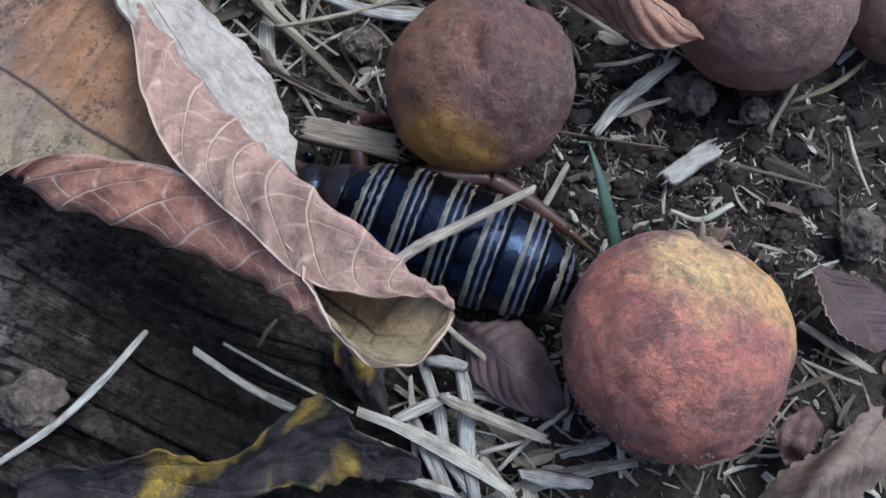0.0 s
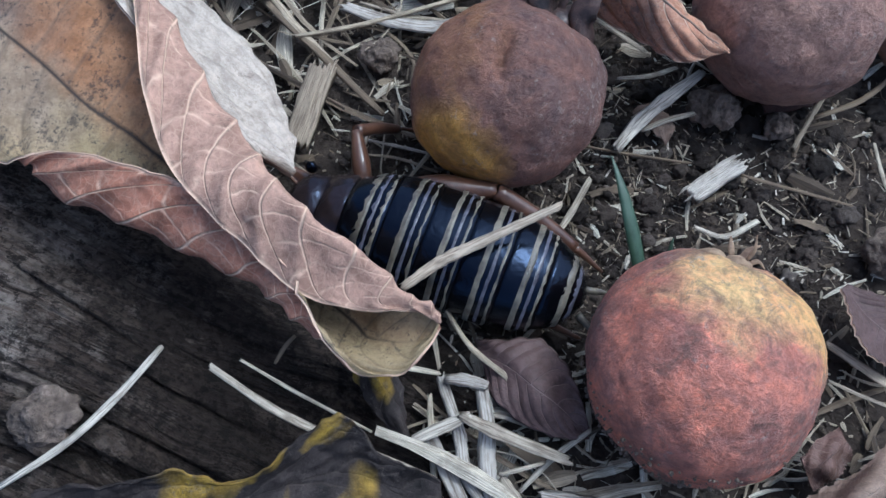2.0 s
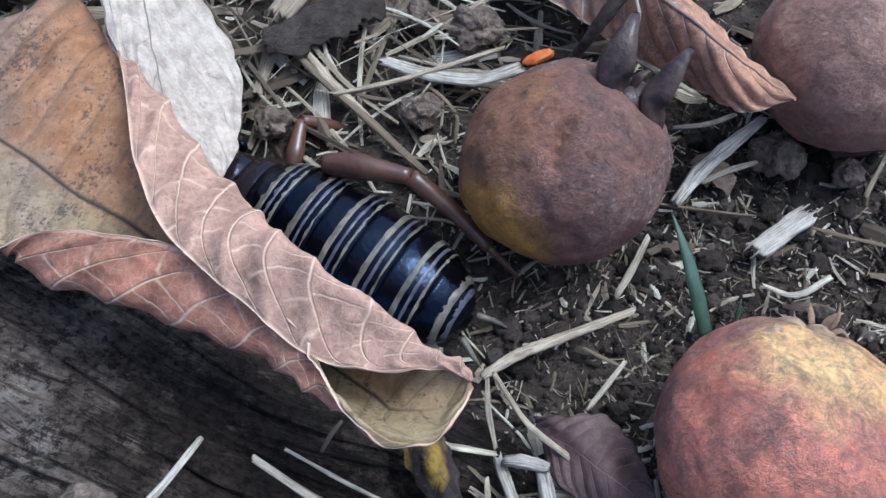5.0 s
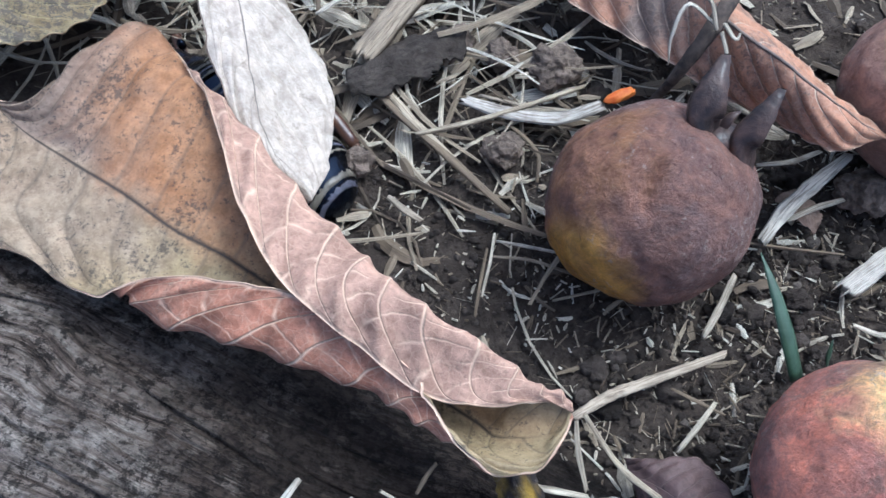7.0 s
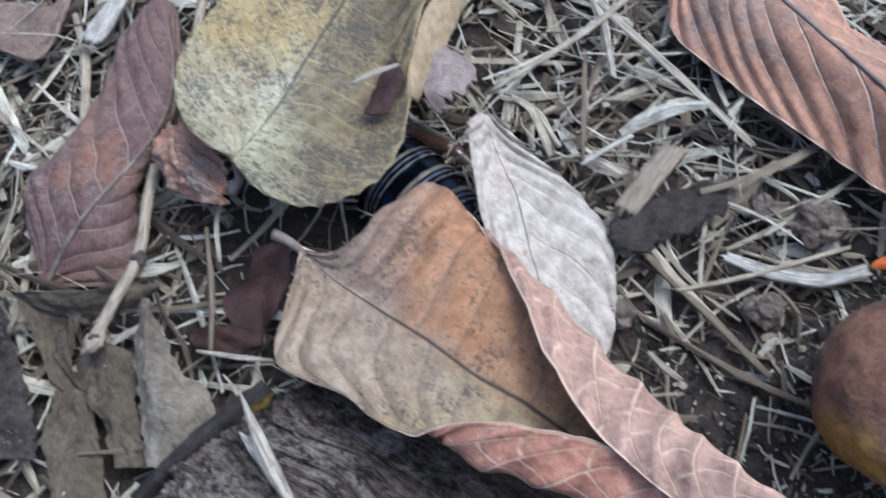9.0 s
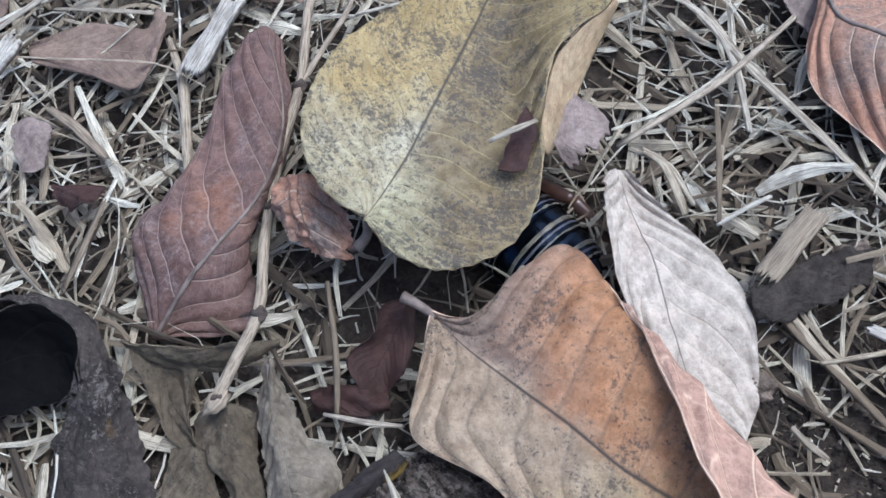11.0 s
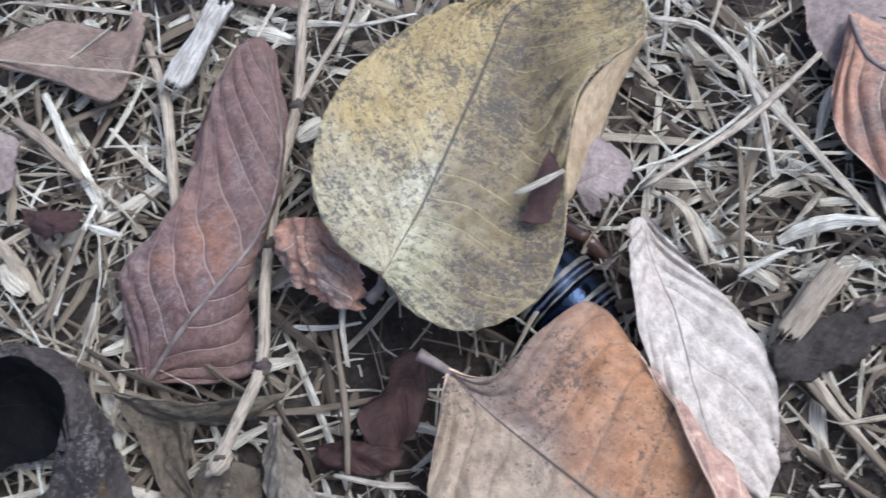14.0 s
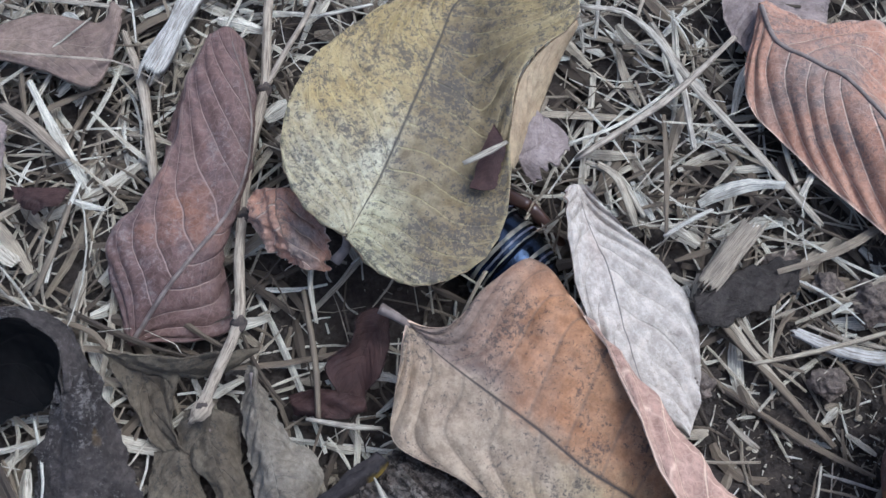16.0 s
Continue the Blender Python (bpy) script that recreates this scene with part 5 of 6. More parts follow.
    leaf("grey_leaf",
        [[(-197.7, 136.8, 4), (-192.0, 147.9, 5), (-184.4, 149.1, 5), (-176.6, 140.6, 4)], [(-193.3, 129.4, 4), (-185.9, 132.8, 5), (-180.2, 135.6, 5), (-175.1, 136.1, 4)], [(-188.8, 120.9, 4), (-181.5, 118.7, 5), (-175.6, 117.2, 5), (-173.6, 128.9, 4)]],
        TAN_FACE, TAN_FACE, "flat greyish-tan dead leaf on straw", nu=40, nv=26, ripple=0.4, seed=15)
    leaf("grey_leaf",
        [[(-13.9, 126.8, 5), (-13.1, 117.9, 5), (-9.1, 111.9, 5)], [(-6.6, 129.3, 6), (-5.4, 120.9, 6), (-3.7, 113.4, 6)], [(9.3, 131.4, 5), (8.0, 124.1, 5), (6.9, 117.6, 5)]],
        GREY_FACE, GREY_FACE, "greyish-purple dead leaf under a rusty leaf", nu=30, nv=24, ripple=0.6, seed=32)
    leaf("purplish_leaf",
        [[(9.5, -3.4, 4), (12.4, -4.3, 6), (18.6, -5.0, 7), (22.1, -9.9, 6), (23.8, -17.6, 4)], [(9.7, -5.5, 4), (13.3, -8.8, 7), (16.6, -12.5, 8), (20.5, -15.4, 6), (24.1, -18.4, 4)], [(10.1, -6.5, 3), (10.8, -12.1, 5), (14.2, -16.3, 5), (18.6, -18.6, 5), (23.6, -19.0, 4)]],
        PURPLE_FACE, PURPLE_FACE, "purplish-brown ribbed dead leaf on the soil", nu=50, nv=30, ripple=0.5, ripples=9, seed=16)
    leaf("purplish_leaf",
        [[(65.0, 0.0, 6), (63.5, -6.7, 9), (66.1, -11.7, 8), (71.5, -13.4, 5)], [(66.2, 0.8, 5), (68.8, -4.4, 5), (71.2, -8.6, 5), (73.6, -12.8, 4)], [(67.2, 1.2, 5), (73.9, -2.5, 5), (78.2, -6.4, 5), (77.9, -10.5, 4)]],
        PURPLE_FACE, PINK_BACK, "purplish dead leaf with a pink upturned edge", nu=40, nv=26, ripple=0.4, seed=17)
    leaf("curled_brown_leaf",
        [[(69.4, -21.7, 6), (59.9, -25.6, 9), (52.3, -29.6, 9), (46.0, -33.8, 6)], [(68.9, -23.5, 7), (58.7, -29.6, 14), (51.4, -33.3, 14), (47.2, -37.0, 7)], [(71.9, -26.6, 5), (66.3, -31.8, 6), (60.1, -35.9, 6), (53.2, -38.8, 5)]],
        TAN_FACE, DULL_FACE, "curled tan dead leaf beside a red fruit", nu=44, nv=30, ripple=0.8, seed=18)
    leaf("brown_leaf",
        [[(60.0, -19.9, 4), (55.1, -22.1, 6), (52.4, -24.3, 6)], [(60.2, -22.3, 5), (55.6, -24.8, 7), (53.1, -26.5, 5)], [(60.4, -24.9, 4), (57.1, -27.3, 5), (53.9, -28.4, 4)]],
        BROWN_FACE, BROWN_FACE, "small brown leaf scrap", nu=24, nv=18, ripple=0.6, seed=19)
    leaf("rotten_leaf",
        [[(-46.0, -22.0, 16), (-34.8, -22.2, 19), (-21.8, -22.5, 18), (-10.2, -17.0, 20.5), (-6.0, -20.6, 15), (2.3, -24.0, 9)], [(-47.1, -24.2, 14), (-35.4, -24.3, 16), (-23.6, -25.2, 15), (-11.2, -22.5, 13), (-2.6, -24.6, 9), (2.3, -25.4, 7)], [(-46.2, -29.0, 14), (-35.5, -28.8, 15), (-22.4, -28.6, 14), (-11.4, -26.5, 12), (-2.8, -26.8, 9), (2.2, -26.2, 7)]],
        DARK_FACE, DARK_FACE, "blackened rotten leaf with yellow patches on the log", nu=110, nv=40, ripple=0.25, ripples=5, seed=20, rag=2.4, lump=0.9)
    leaf("rotten_leaf",
        [[(-8.8, -4.1, 9), (-8.3, -8.8, 9), (-5.7, -13.8, 7), (-2.1, -18.1, 4)], [(-6.5, -4.8, 11), (-4.7, -10.3, 11), (-3.1, -14.3, 8), (-1.1, -18.3, 5)], [(-2.8, -5.3, 9), (-1.7, -10.6, 8), (-1.2, -14.8, 6), (-0.2, -18.2, 4)]],
        DARK_FACE, DARK_FACE, "blackened leaf tip with a yellow patch under the curled leaf", nu=50, nv=26, ripple=0.15, ripples=4, seed=21, rag=1.0, lump=0.5)
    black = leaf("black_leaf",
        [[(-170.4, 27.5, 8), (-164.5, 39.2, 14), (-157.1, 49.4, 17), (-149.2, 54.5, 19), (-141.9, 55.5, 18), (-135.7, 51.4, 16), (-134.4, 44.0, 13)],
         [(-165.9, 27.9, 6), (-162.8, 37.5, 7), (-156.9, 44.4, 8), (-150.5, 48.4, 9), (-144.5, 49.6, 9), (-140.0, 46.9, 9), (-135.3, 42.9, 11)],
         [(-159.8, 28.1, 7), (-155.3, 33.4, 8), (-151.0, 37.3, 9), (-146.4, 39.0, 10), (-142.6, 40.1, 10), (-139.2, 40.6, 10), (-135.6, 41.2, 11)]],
        HOLLOW_FACE, ROTTEN_FACE, "rotten curled leaf, shade in its hollow coloured black, with a crumbling grey-brown rim, on straw", nu=70, nv=44, ripple=0.2, ripples=4, seed=22, rag=1.0, lump=0.5)
    graft(leaf("leaf_flap",
        [[(-171.6, 28.5, 5), (-166.0, 41.0, 9), (-158.2, 51.2, 12), (-149.6, 57.0, 13.5), (-140.6, 58.0, 13), (-133.0, 53.0, 11), (-131.8, 44.0, 8)],
         [(-171.0, 28.0, 7.5), (-165.2, 40.2, 12.5), (-157.7, 50.4, 16), (-149.4, 56.0, 18), (-141.2, 57.0, 17.2), (-134.4, 52.4, 15), (-133.2, 44.0, 12)],
         [(-170.4, 27.7, 8.2), (-164.6, 39.5, 14), (-157.2, 49.6, 17.2), (-149.2, 54.9, 19), (-141.8, 55.6, 18.2), (-135.9, 51.6, 16.2), (-134.6, 44.0, 13.2)]],
        ROTTEN_FACE, ROTTEN_FACE, "crumbling rim", nu=80, nv=26, ripple=0.1, ripples=4, seed=33, rag=1.8, lump=0.7, rib=False), black)
    leaf("rotten_leaf",
        [[(-135.4, 49.2, 13), (-138.6, 39.3, 9), (-140.4, 30.7, 6), (-142.0, 22.0, 4)], [(-132.1, 47.6, 12), (-130.3, 38.3, 12), (-130.7, 29.5, 10), (-131.7, 21.6, 8)], [(-131.3, 49.2, 9), (-126.7, 39.3, 6), (-123.4, 31.3, 4), (-120.9, 23.3, 3)]],
        ROTTEN_FACE, ROTTEN_FACE, "dark grey rotten curled leaf beside straw", nu=70, nv=40, ripple=0.2, ripples=4, seed=23, rag=1.6, lump=1.0)
    return big, pale


# ---------------------------------------------------------------- straws, twigs, chips
def stems():
    twig = empty("twig", (-104.5, 142.2, 6))
    o = np.array((-104.5, 142.2, 6))
    pts = [(-104.5, 142.2, 6), (-105.2, 122.3, 7), (-104.6, 103.9, 8), (-106.4, 88.2, 9), (-106.8, 70.5, 10), (-105.8, 57.2, 11), (-108.8, 47.7, 11), (-112.1, 40.1, 10)]
    part("stem", tube_mesh("stem", [np.array(p) - o for p in pts], [1.0, 1.0, 1.05, 1.1], TWIG, 9, 1.0, 40, 0.12), twig)
    for p in [(-104.6, 103.3, 8), (-106.7, 76.9, 9.6), (-105.7, 56.2, 11), (-111.2, 41.9, 10)]:
        me = blob_mesh("node", (1.5, 1.6, 1.3), [NODE], 2, 0.35, nu=16, nv=10)
        part("node", me, twig).location = v3(np.array(p) - o)
    tip = [np.array(p) - o for p in [(-110.8, 42.3, 10.4), (-111.8, 40.6, 10.6), (-113.1, 39.4, 10.2)]]
    part("broken_tip", tube_mesh("broken_tip", tip, [1.3, 1.1, 0.5], CHIP, 9, 0.6, 10, 0.8, 3), twig, "pale broken end")
    side = [(-104.4, 103.9, 8), (-100.6, 112.5, 8), (-97.1, 120.1, 8), (-94.9, 131.3, 7)]
    part("side_shoot", tube_mesh("side_shoot", [np.array(p) - o for p in side], [0.7, 0.6, 0.6, 0.5], TWIG, 7, 1.0, 20, 0.15), twig)
    tagged(twig, "jointed beige dry twig lying on straw", "twig")
    twig2 = straw([(-134.1, 117.0, 6), (-129.3, 105.4, 6), (-126.4, 92.0, 6), (-124.7, 82.1, 5)], 0.9, "jointed pale dry stem lying on straw", TWIG, 0.8, "stem", "stem")
    rows = [
        ([(-4.5, 28.6, 2), (1.2, 27.2, 2.5), (6.9, 24.8, 2)], 0.45, STRAW), ([(-19.3, 60.7, 3), (-14.5, 53.1, 3), (-8.8, 46.3, 2)], 1.1, STRAW), ([(-8.8, 46.3, 2), (-4.9, 40.8, 2), (-0.9, 36.5, 1)], 0.8, STRAW),
        ([(-5.8, 56.4, 3), (1.0, 53.4, 3), (8.9, 51.5, 3.5), (15.3, 52.6, 4.5)], 1.9, SPLIT), ([(-4.5, 53.0, 2), (0.8, 51.7, 2), (4.8, 46.6, 1.5), (4.2, 41.7, 1)], 0.5, STRAW),
        ([(38.4, 40.5, 3), (43.4, 40.1, 4), (48.2, 41.5, 4)], 0.7, PALE_STRAW), ([(36.3, 27.4, 3), (40.5, 31.6, 3.5), (45.7, 35.4, 4), (52.2, 39.9, 4)], 2.0, PALE_STRAW), ([(41.2, 30.9, 2), (45.4, 32.3, 2.5), (50.1, 33.4, 2.5)], 0.7, PALE_STRAW),
        ([(4.3, 2.7, 3), (3.9, -1.9, 3), (4.2, -7.2, 3)], 0.7, PALE_STRAW), ([(-6.8, -5.0, 4), (-1.8, -6.6, 4), (4.0, -8.2, 4)], 0.8, STRAW), ([(17.4, -2.8, 2), (20.5, 0.1, 3), (23.5, 3.1, 3)], 0.6, STRAW), ([(18.4, 5.9, 2), (21.2, 4.0, 2), (24.7, 1.7, 2)], 0.5, STRAW),
        ([(-7.9, 19.5, 1.5), (-6.6, 24.6, 2), (-5.0, 30.0, 2)], 0.4, STRAW), ([(24.6, 13.6, 1.5), (27.3, 17.1, 2), (30.9, 22.3, 2)], 0.8, PALE_STRAW), ([(-19.0, 40.3, 1.5), (-16.9, 37.8, 2), (-14.5, 35.7, 2)], 0.9, PALE_STRAW),
        ([(-32.3, -5.6, 15), (-37.0, -11.1, 15), (-42.9, -16.7, 15), (-50.8, -21.3, 14)], 0.75, PALE_STRAW), ([(-25.9, -8.5, 15), (-18.1, -14.2, 13), (-9.6, -18.2, 10), (1.4, -22.8, 6)], 0.8, PALE_STRAW), ([(-22.4, -7.2, 13), (-15.3, -11.6, 11), (-6.2, -16.3, 7)], 0.45, STRAW), ([(-18.1, -7.5, 12), (-16.8, -5.8, 13), (-15.5, -4.4, 13)], 0.4, STRAW),
        ([(9.3, -10.7, 6), (9.6, -16.0, 5.5), (9.1, -21.2, 4.5), (9.5, -29.5, 3.5)], 1.8, SPLIT), ([(4.9, -9.3, 5), (7.1, -9.9, 6), (10.0, -11.0, 6.5)], 1.2, SPLIT), ([(-0.1, -17.5, 6), (3.4, -16.4, 6.5), (7.2, -15.2, 7)], 1.3, PALE_STRAW), ([(6.2, -15.2, 7), (11.6, -18.3, 7.2), (20.0, -22.1, 6)], 1.4, PALE_STRAW), ([(4.1, -8.7, 4), (5.8, -16.7, 4.5), (6.2, -22.4, 4), (9.4, -28.3, 3.5)], 1.5, SPLIT), ([(1.9, -16.6, 4), (4.1, -22.2, 4), (6.6, -29.1, 3)], 2.0, SPLIT), ([(10.7, -23.0, 5), (13.7, -22.6, 5.5), (16.9, -21.9, 5)], 0.6, PALE_STRAW), ([(11.1, -23.6, 4), (12.3, -26.0, 4), (14.1, -29.4, 3)], 1.4, PALE_STRAW), ([(-1.1, -25.0, 5), (2.6, -26.2, 5), (6.7, -27.8, 4)], 1.0, PALE_STRAW), ([(16.7, -25.9, 3), (20.5, -27.0, 3), (25.5, -28.0, 3)], 1.6, SPLIT), ([(9.2, -14.0, 4), (12.4, -14.7, 4), (15.0, -16.0, 4)], 1.2, PALE_STRAW), ([(15.3, -13.7, 4), (19.6, -13.6, 5), (23.1, -13.1, 5)], 0.35, PALE_STRAW), ([(21.3, -11.3, 4), (22.5, -11.1, 4.5), (23.7, -11.0, 5)], 0.5, PALE_STRAW), ([(-66.1, 81.2, 20.5), (-62.9, 82.6, 21), (-58.9, 85.6, 19)], 0.8, PALE_STRAW), ([(13.4, -25.1, 3), (18.5, -21.1, 4), (23.9, -18.0, 5)], 0.6, PALE_STRAW), ([(4.7, 1.4, 8), (8.2, -5.2, 7), (13.3, -10.1, 6), (18.9, -16.6, 5)], 0.8, STRAW), ([(2.3, -11.2, 4), (2.1, -18.0, 3), (2.0, -24.1, 3)], 0.6, STRAW),
        ([(46.4, 13.2, 2), (50.8, 11.3, 2), (56.3, 13.4, 2.5)], 0.8, STRAW), ([(30.4, 28.6, 2), (38.7, 26.5, 2), (47.9, 24.5, 2)], 0.5, STRAW), ([(-13.8, 50.5, 3), (-2.3, 52.8, 3), (13.4, 56.8, 4)], 0.9, STRAW), ([(56.0, 21.9, 2), (60.5, 20.1, 2), (72.9, 15.5, 2)], 0.5, STRAW), ([(65.9, 26.3, 2), (71.2, 33.1, 3), (78.8, 42.0, 3)], 0.7, STRAW), ([(70.8, 31.5, 3), (79.8, 34.5, 3), (88.6, 40.5, 3)], 0.8, STRAW), ([(80.1, 26.6, 2), (79.7, 20.2, 2), (80.3, 13.8, 2)], 0.6, STRAW), ([(31.3, 56.2, 4), (37.4, 50.6, 4), (43.8, 45.8, 3)], 0.8, PALE_STRAW), ([(61.8, -7.9, 4), (66.1, -11.7, 4), (71.6, -15.8, 3)], 1.2, TWIG), ([(60.9, -13.0, 3), (64.8, -15.3, 3), (69.0, -17.5, 3)], 0.5, PALE_STRAW),
        ([(-29.0, 117.0, 5), (-23.0, 105.0, 5.5), (-10.0, 88.0, 5.5), (0.0, 76.0, 5)], 1.3, PALE_STRAW), ([(-5.5, 96.3, 3), (-3.8, 87.4, 3), (-1.9, 81.2, 3)], 0.7, STRAW), ([(-22.9, 62.5, 3), (-17.2, 55.3, 3), (-10.5, 47.6, 2.5), (-1.1, 36.1, 2)], 1.0, STRAW), ([(-28.8, 74.1, 3), (-24.8, 76.5, 3.5), (-20.0, 78.8, 4)], 0.7, PALE_STRAW), ([(-42.9, 88.3, 4), (-36.7, 84.8, 4), (-32.7, 77.9, 3)], 0.9, STRAW), ([(-3.2, 57.8, 2), (4.5, 54.7, 2.5), (13.9, 52.8, 2.5)], 0.6, PALE_STRAW), ([(-6.6, 22.5, 1.5), (-4.9, 27.5, 2), (-3.6, 32.4, 2)], 0.4, STRAW), ([(-3.3, 31.1, 2), (1.5, 29.7, 2), (7.0, 27.9, 2)], 0.4, PALE_STRAW), ([(-46.0, 91.7, 5), (-37.6, 94.9, 5), (-29.1, 100.9, 4), (-24.7, 105.2, 4)], 0.6, STRAW), ([(-27.4, 88.4, 4), (-28.7, 78.2, 3)], 0.6, STRAW),
        ([(-190.2, 129.4, 5), (-174.0, 130.3, 5), (-158.1, 131.3, 5)], 0.7, PALE_STRAW), ([(-175.8, 115.2, 5), (-160.1, 126.5, 7), (-146.4, 131.6, 7), (-129.1, 137.9, 5)], 1.0, PALE_STRAW), ([(-162.6, 124.4, 6), (-161.0, 134.9, 7), (-151.2, 136.7, 6)], 0.8, PALE_STRAW), ([(-159.3, 124.3, 5), (-146.6, 122.4, 6), (-133.2, 121.4, 5)], 0.8, PALE_STRAW), ([(-160.4, 125.8, 6), (-150.1, 129.6, 6), (-137.6, 132.8, 5)], 0.6, PALE_STRAW), ([(-178.1, 114.0, 6), (-162.0, 112.3, 5), (-143.9, 108.8, 8), (-133.1, 108.6, 6), (-124.1, 104.5, 4)], 0.4, TWIG), ([(-155.6, 100.6, 4), (-149.1, 96.2, 4), (-142.3, 89.9, 3)], 1.5, CHIP), ([(-167.3, 67.8, 4), (-164.2, 76.4, 5), (-159.3, 82.7, 5)], 1.4, PALE_STRAW), ([(-144.2, 62.7, 4), (-141.4, 70.9, 5), (-139.9, 80.2, 4)], 0.9, STRAW), ([(-161.5, 77.3, 4), (-155.5, 69.0, 4), (-149.4, 62.9, 3)], 0.7, STRAW), ([(-129.8, 52.6, 4), (-133.2, 55.6, 4), (-139.1, 57.8, 3)], 0.8, STRAW), ([(-175.2, 61.0, 3), (-162.1, 63.5, 4), (-152.4, 67.2, 3)], 0.5, STRAW), ([(-178.9, 81.7, 3), (-167.8, 80.4, 4), (-158.1, 80.6, 3)], 0.5, PALE_STRAW), ([(-36.6, 139.0, 5), (-38.7, 127.0, 5), (-40.0, 114.9, 4)], 0.8, PALE_STRAW), ([(-43.0, 120.0, 7), (-33.0, 118.0, 6.5), (-25.0, 107.0, 5.5), (-22.6, 91.0, 4.5)], 1.3, PALE_STRAW), ([(-38.8, 125.7, 5), (-31.2, 130.0, 6), (-23.7, 138.5, 5)], 0.9, STRAW), ([(-45.0, 88.0, 6), (-33.0, 96.0, 6), (-25.0, 102.0, 6), (-13.0, 114.0, 5)], 1.1, TWIG), ([(-26.6, 139.4, 4), (-28.9, 127.4, 4), (-31.8, 118.5, 4)], 0.7, STRAW), ([(-27.5, 98.4, 3), (-28.0, 86.7, 4), (-28.6, 74.4, 3)], 0.7, STRAW), ([(-93.7, 69.5, 4), (-94.0, 64.3, 4), (-92.8, 57.5, 3)], 0.9, STRAW), ([(-40.8, 87.4, 5), (-37.2, 84.2, 5), (-34.1, 76.4, 3)], 1.2, STRAW),
        ([(-142.4, 64.7, 4), (-141.4, 74.1, 4), (-138.5, 84.5, 4)], 0.8, STRAW), ([(-93.2, 39.8, 5), (-86.0, 38.6, 5), (-80.7, 38.4, 4)], 0.8, PALE_STRAW), ([(-94.9, 62.5, 6), (-92.4, 49.7, 5), (-91.6, 39.9, 4)], 0.8, STRAW), ([(-94.7, 119.3, 5), (-84.3, 121.2, 6)], 0.9, PALE_STRAW),
    ]
    for n, (points, width, mat) in enumerate(rows):
        points = [(x, y, z + pile(x, y)) for x, y, z in points]
        kind = "pale split straw" if mat is PALE_STRAW else "thin brown stem" if mat is TWIG else "flat wood splinter" if mat is CHIP else "grey-beige dry straw"
        long = "long" if (Vector(points[0]) - Vector(points[-1])).length > 18 else "short"
        straw(points, width * 0.62, f"{long} {kind} lying on the ground", mat, 0.12 if mat is SPLIT else 0.22 if width > 1.15 else 0.45)
    chip((46.7, 18.6, 2), (56.0, 24.1, 2), 3.4, "pale weathered wood chip on bare soil")
    pushed = chip((-21.9, 64.4, 6), (-12.7, 75.7, 7), 4.4, "pale frayed wood chip pushed aside by the insect", CHIP)
    chip((-127.0, 107.0, 9), (-119.6, 123.3, 10), 4.6, "whitish fibrous flake of bark")
    chip((-179.6, 89.2, 8), (-165.8, 115.1, 10), 3.6, "whitish frayed straw bundle")
    for at, r in (((9.4, 61.7, 3), 4.2), ((-6.7, 68.6, 2), 3.6), ((-23.9, 46.6, 2), 2.6), ((53.5, 35.1, 2), 3.6), ((64.5, 30.7, 2), 2.4), ((76.8, 7.0, 2), 4.0), ((-45.8, -13.4, 14), 4.0), ((1.1, 65.1, 3), 2.8), ((54.8, 33.7, 3), 3.2), ((-0.6, 47.2, 2), 3.0)):
        ob = new("clod", blob_mesh("clod", (r, r * 0.9, r * 0.75), [CLOD], int(r * 10), 0.42, nu=44, nv=28))
        ob.location = v3(at)
        tagged(ob, "rough dark clod of dry soil", "clod", "clods")
    o = np.array((44.1, 70.2, 24))
    stalk = empty("dry_stalk", o)
    part("stem", tube_mesh("stem", [np.array(p) - o for p in [(44.1, 70.2, 24), (35.9, 61.0, 25), (29.5, 52.2, 25), (24.7, 47.9, 20), (21.4, 48.7, 9)]], [0.9, 1.2, 1.4, 1.1, 0.9], NODE, 9, 0.9, 24, 0.3), stalk, "brown shrivelled stem")
    for pts in ([(27.6, 49.9, 26), (23.6, 51.2, 29), (21.3, 48.2, 26), (21.4, 46.6, 22)], [(27.7, 48.9, 26), (26.7, 51.8, 29), (24.2, 53.1, 28)], [(28.8, 49.2, 25), (29.6, 46.7, 22), (27.4, 45.5, 19)], [(29.1, 49.8, 26), (29.0, 45.5, 28), (30.4, 47.2, 27)]):
        part("curl", tube_mesh("curl", [np.array(p) - o for p in pts], [0.4, 0.35, 0.15], PALE_STRAW, 7, 0.5, 14, 0.2), stalk, "pale papery curl")
    tagged(stalk, "dried brown stalk with papery curls across a leaf", "stalk")
    husk = empty("seed_husk", (-72.0, 13.4, 15))
    for pts, w in (([(-72.0, 13.4, 15), (-75.1, 18.2, 17), (-77.0, 21.9, 18), (-80.7, 29.2, 19)], 1.3), ([(-72.2, 13.5, 15), (-75.5, 17.9, 16), (-78.6, 21.4, 16), (-81.3, 23.9, 16)], 1.2)):
        part("husk_blade", tube_mesh("husk_blade", [np.array(p) - np.array(pts[0]) for p in pts], [0.8, w, w * 0.9, 0.15], PALE_STRAW, 7, 0.35, 14, 0.1), husk)
    tagged(husk, "pale pointed grass husk standing on the log", "husk")
    blade = empty("grass_blade", (36.9, 6.6, 0))
    o = np.array((36.9, 6.6, 0))
    part("blade", tube_mesh("blade", [np.array(p) - o for p in [(36.9, 6.6, 0), (35.5, 11.4, 4), (34.2, 17.2, 7), (32.8, 22.6, 9)]], [1.2, 1.3, 0.9, 0.1], GRASS, 7, 0.2, 16, 0), blade)
    tagged(blade, "single green grass blade standing in soil", "grass blade")
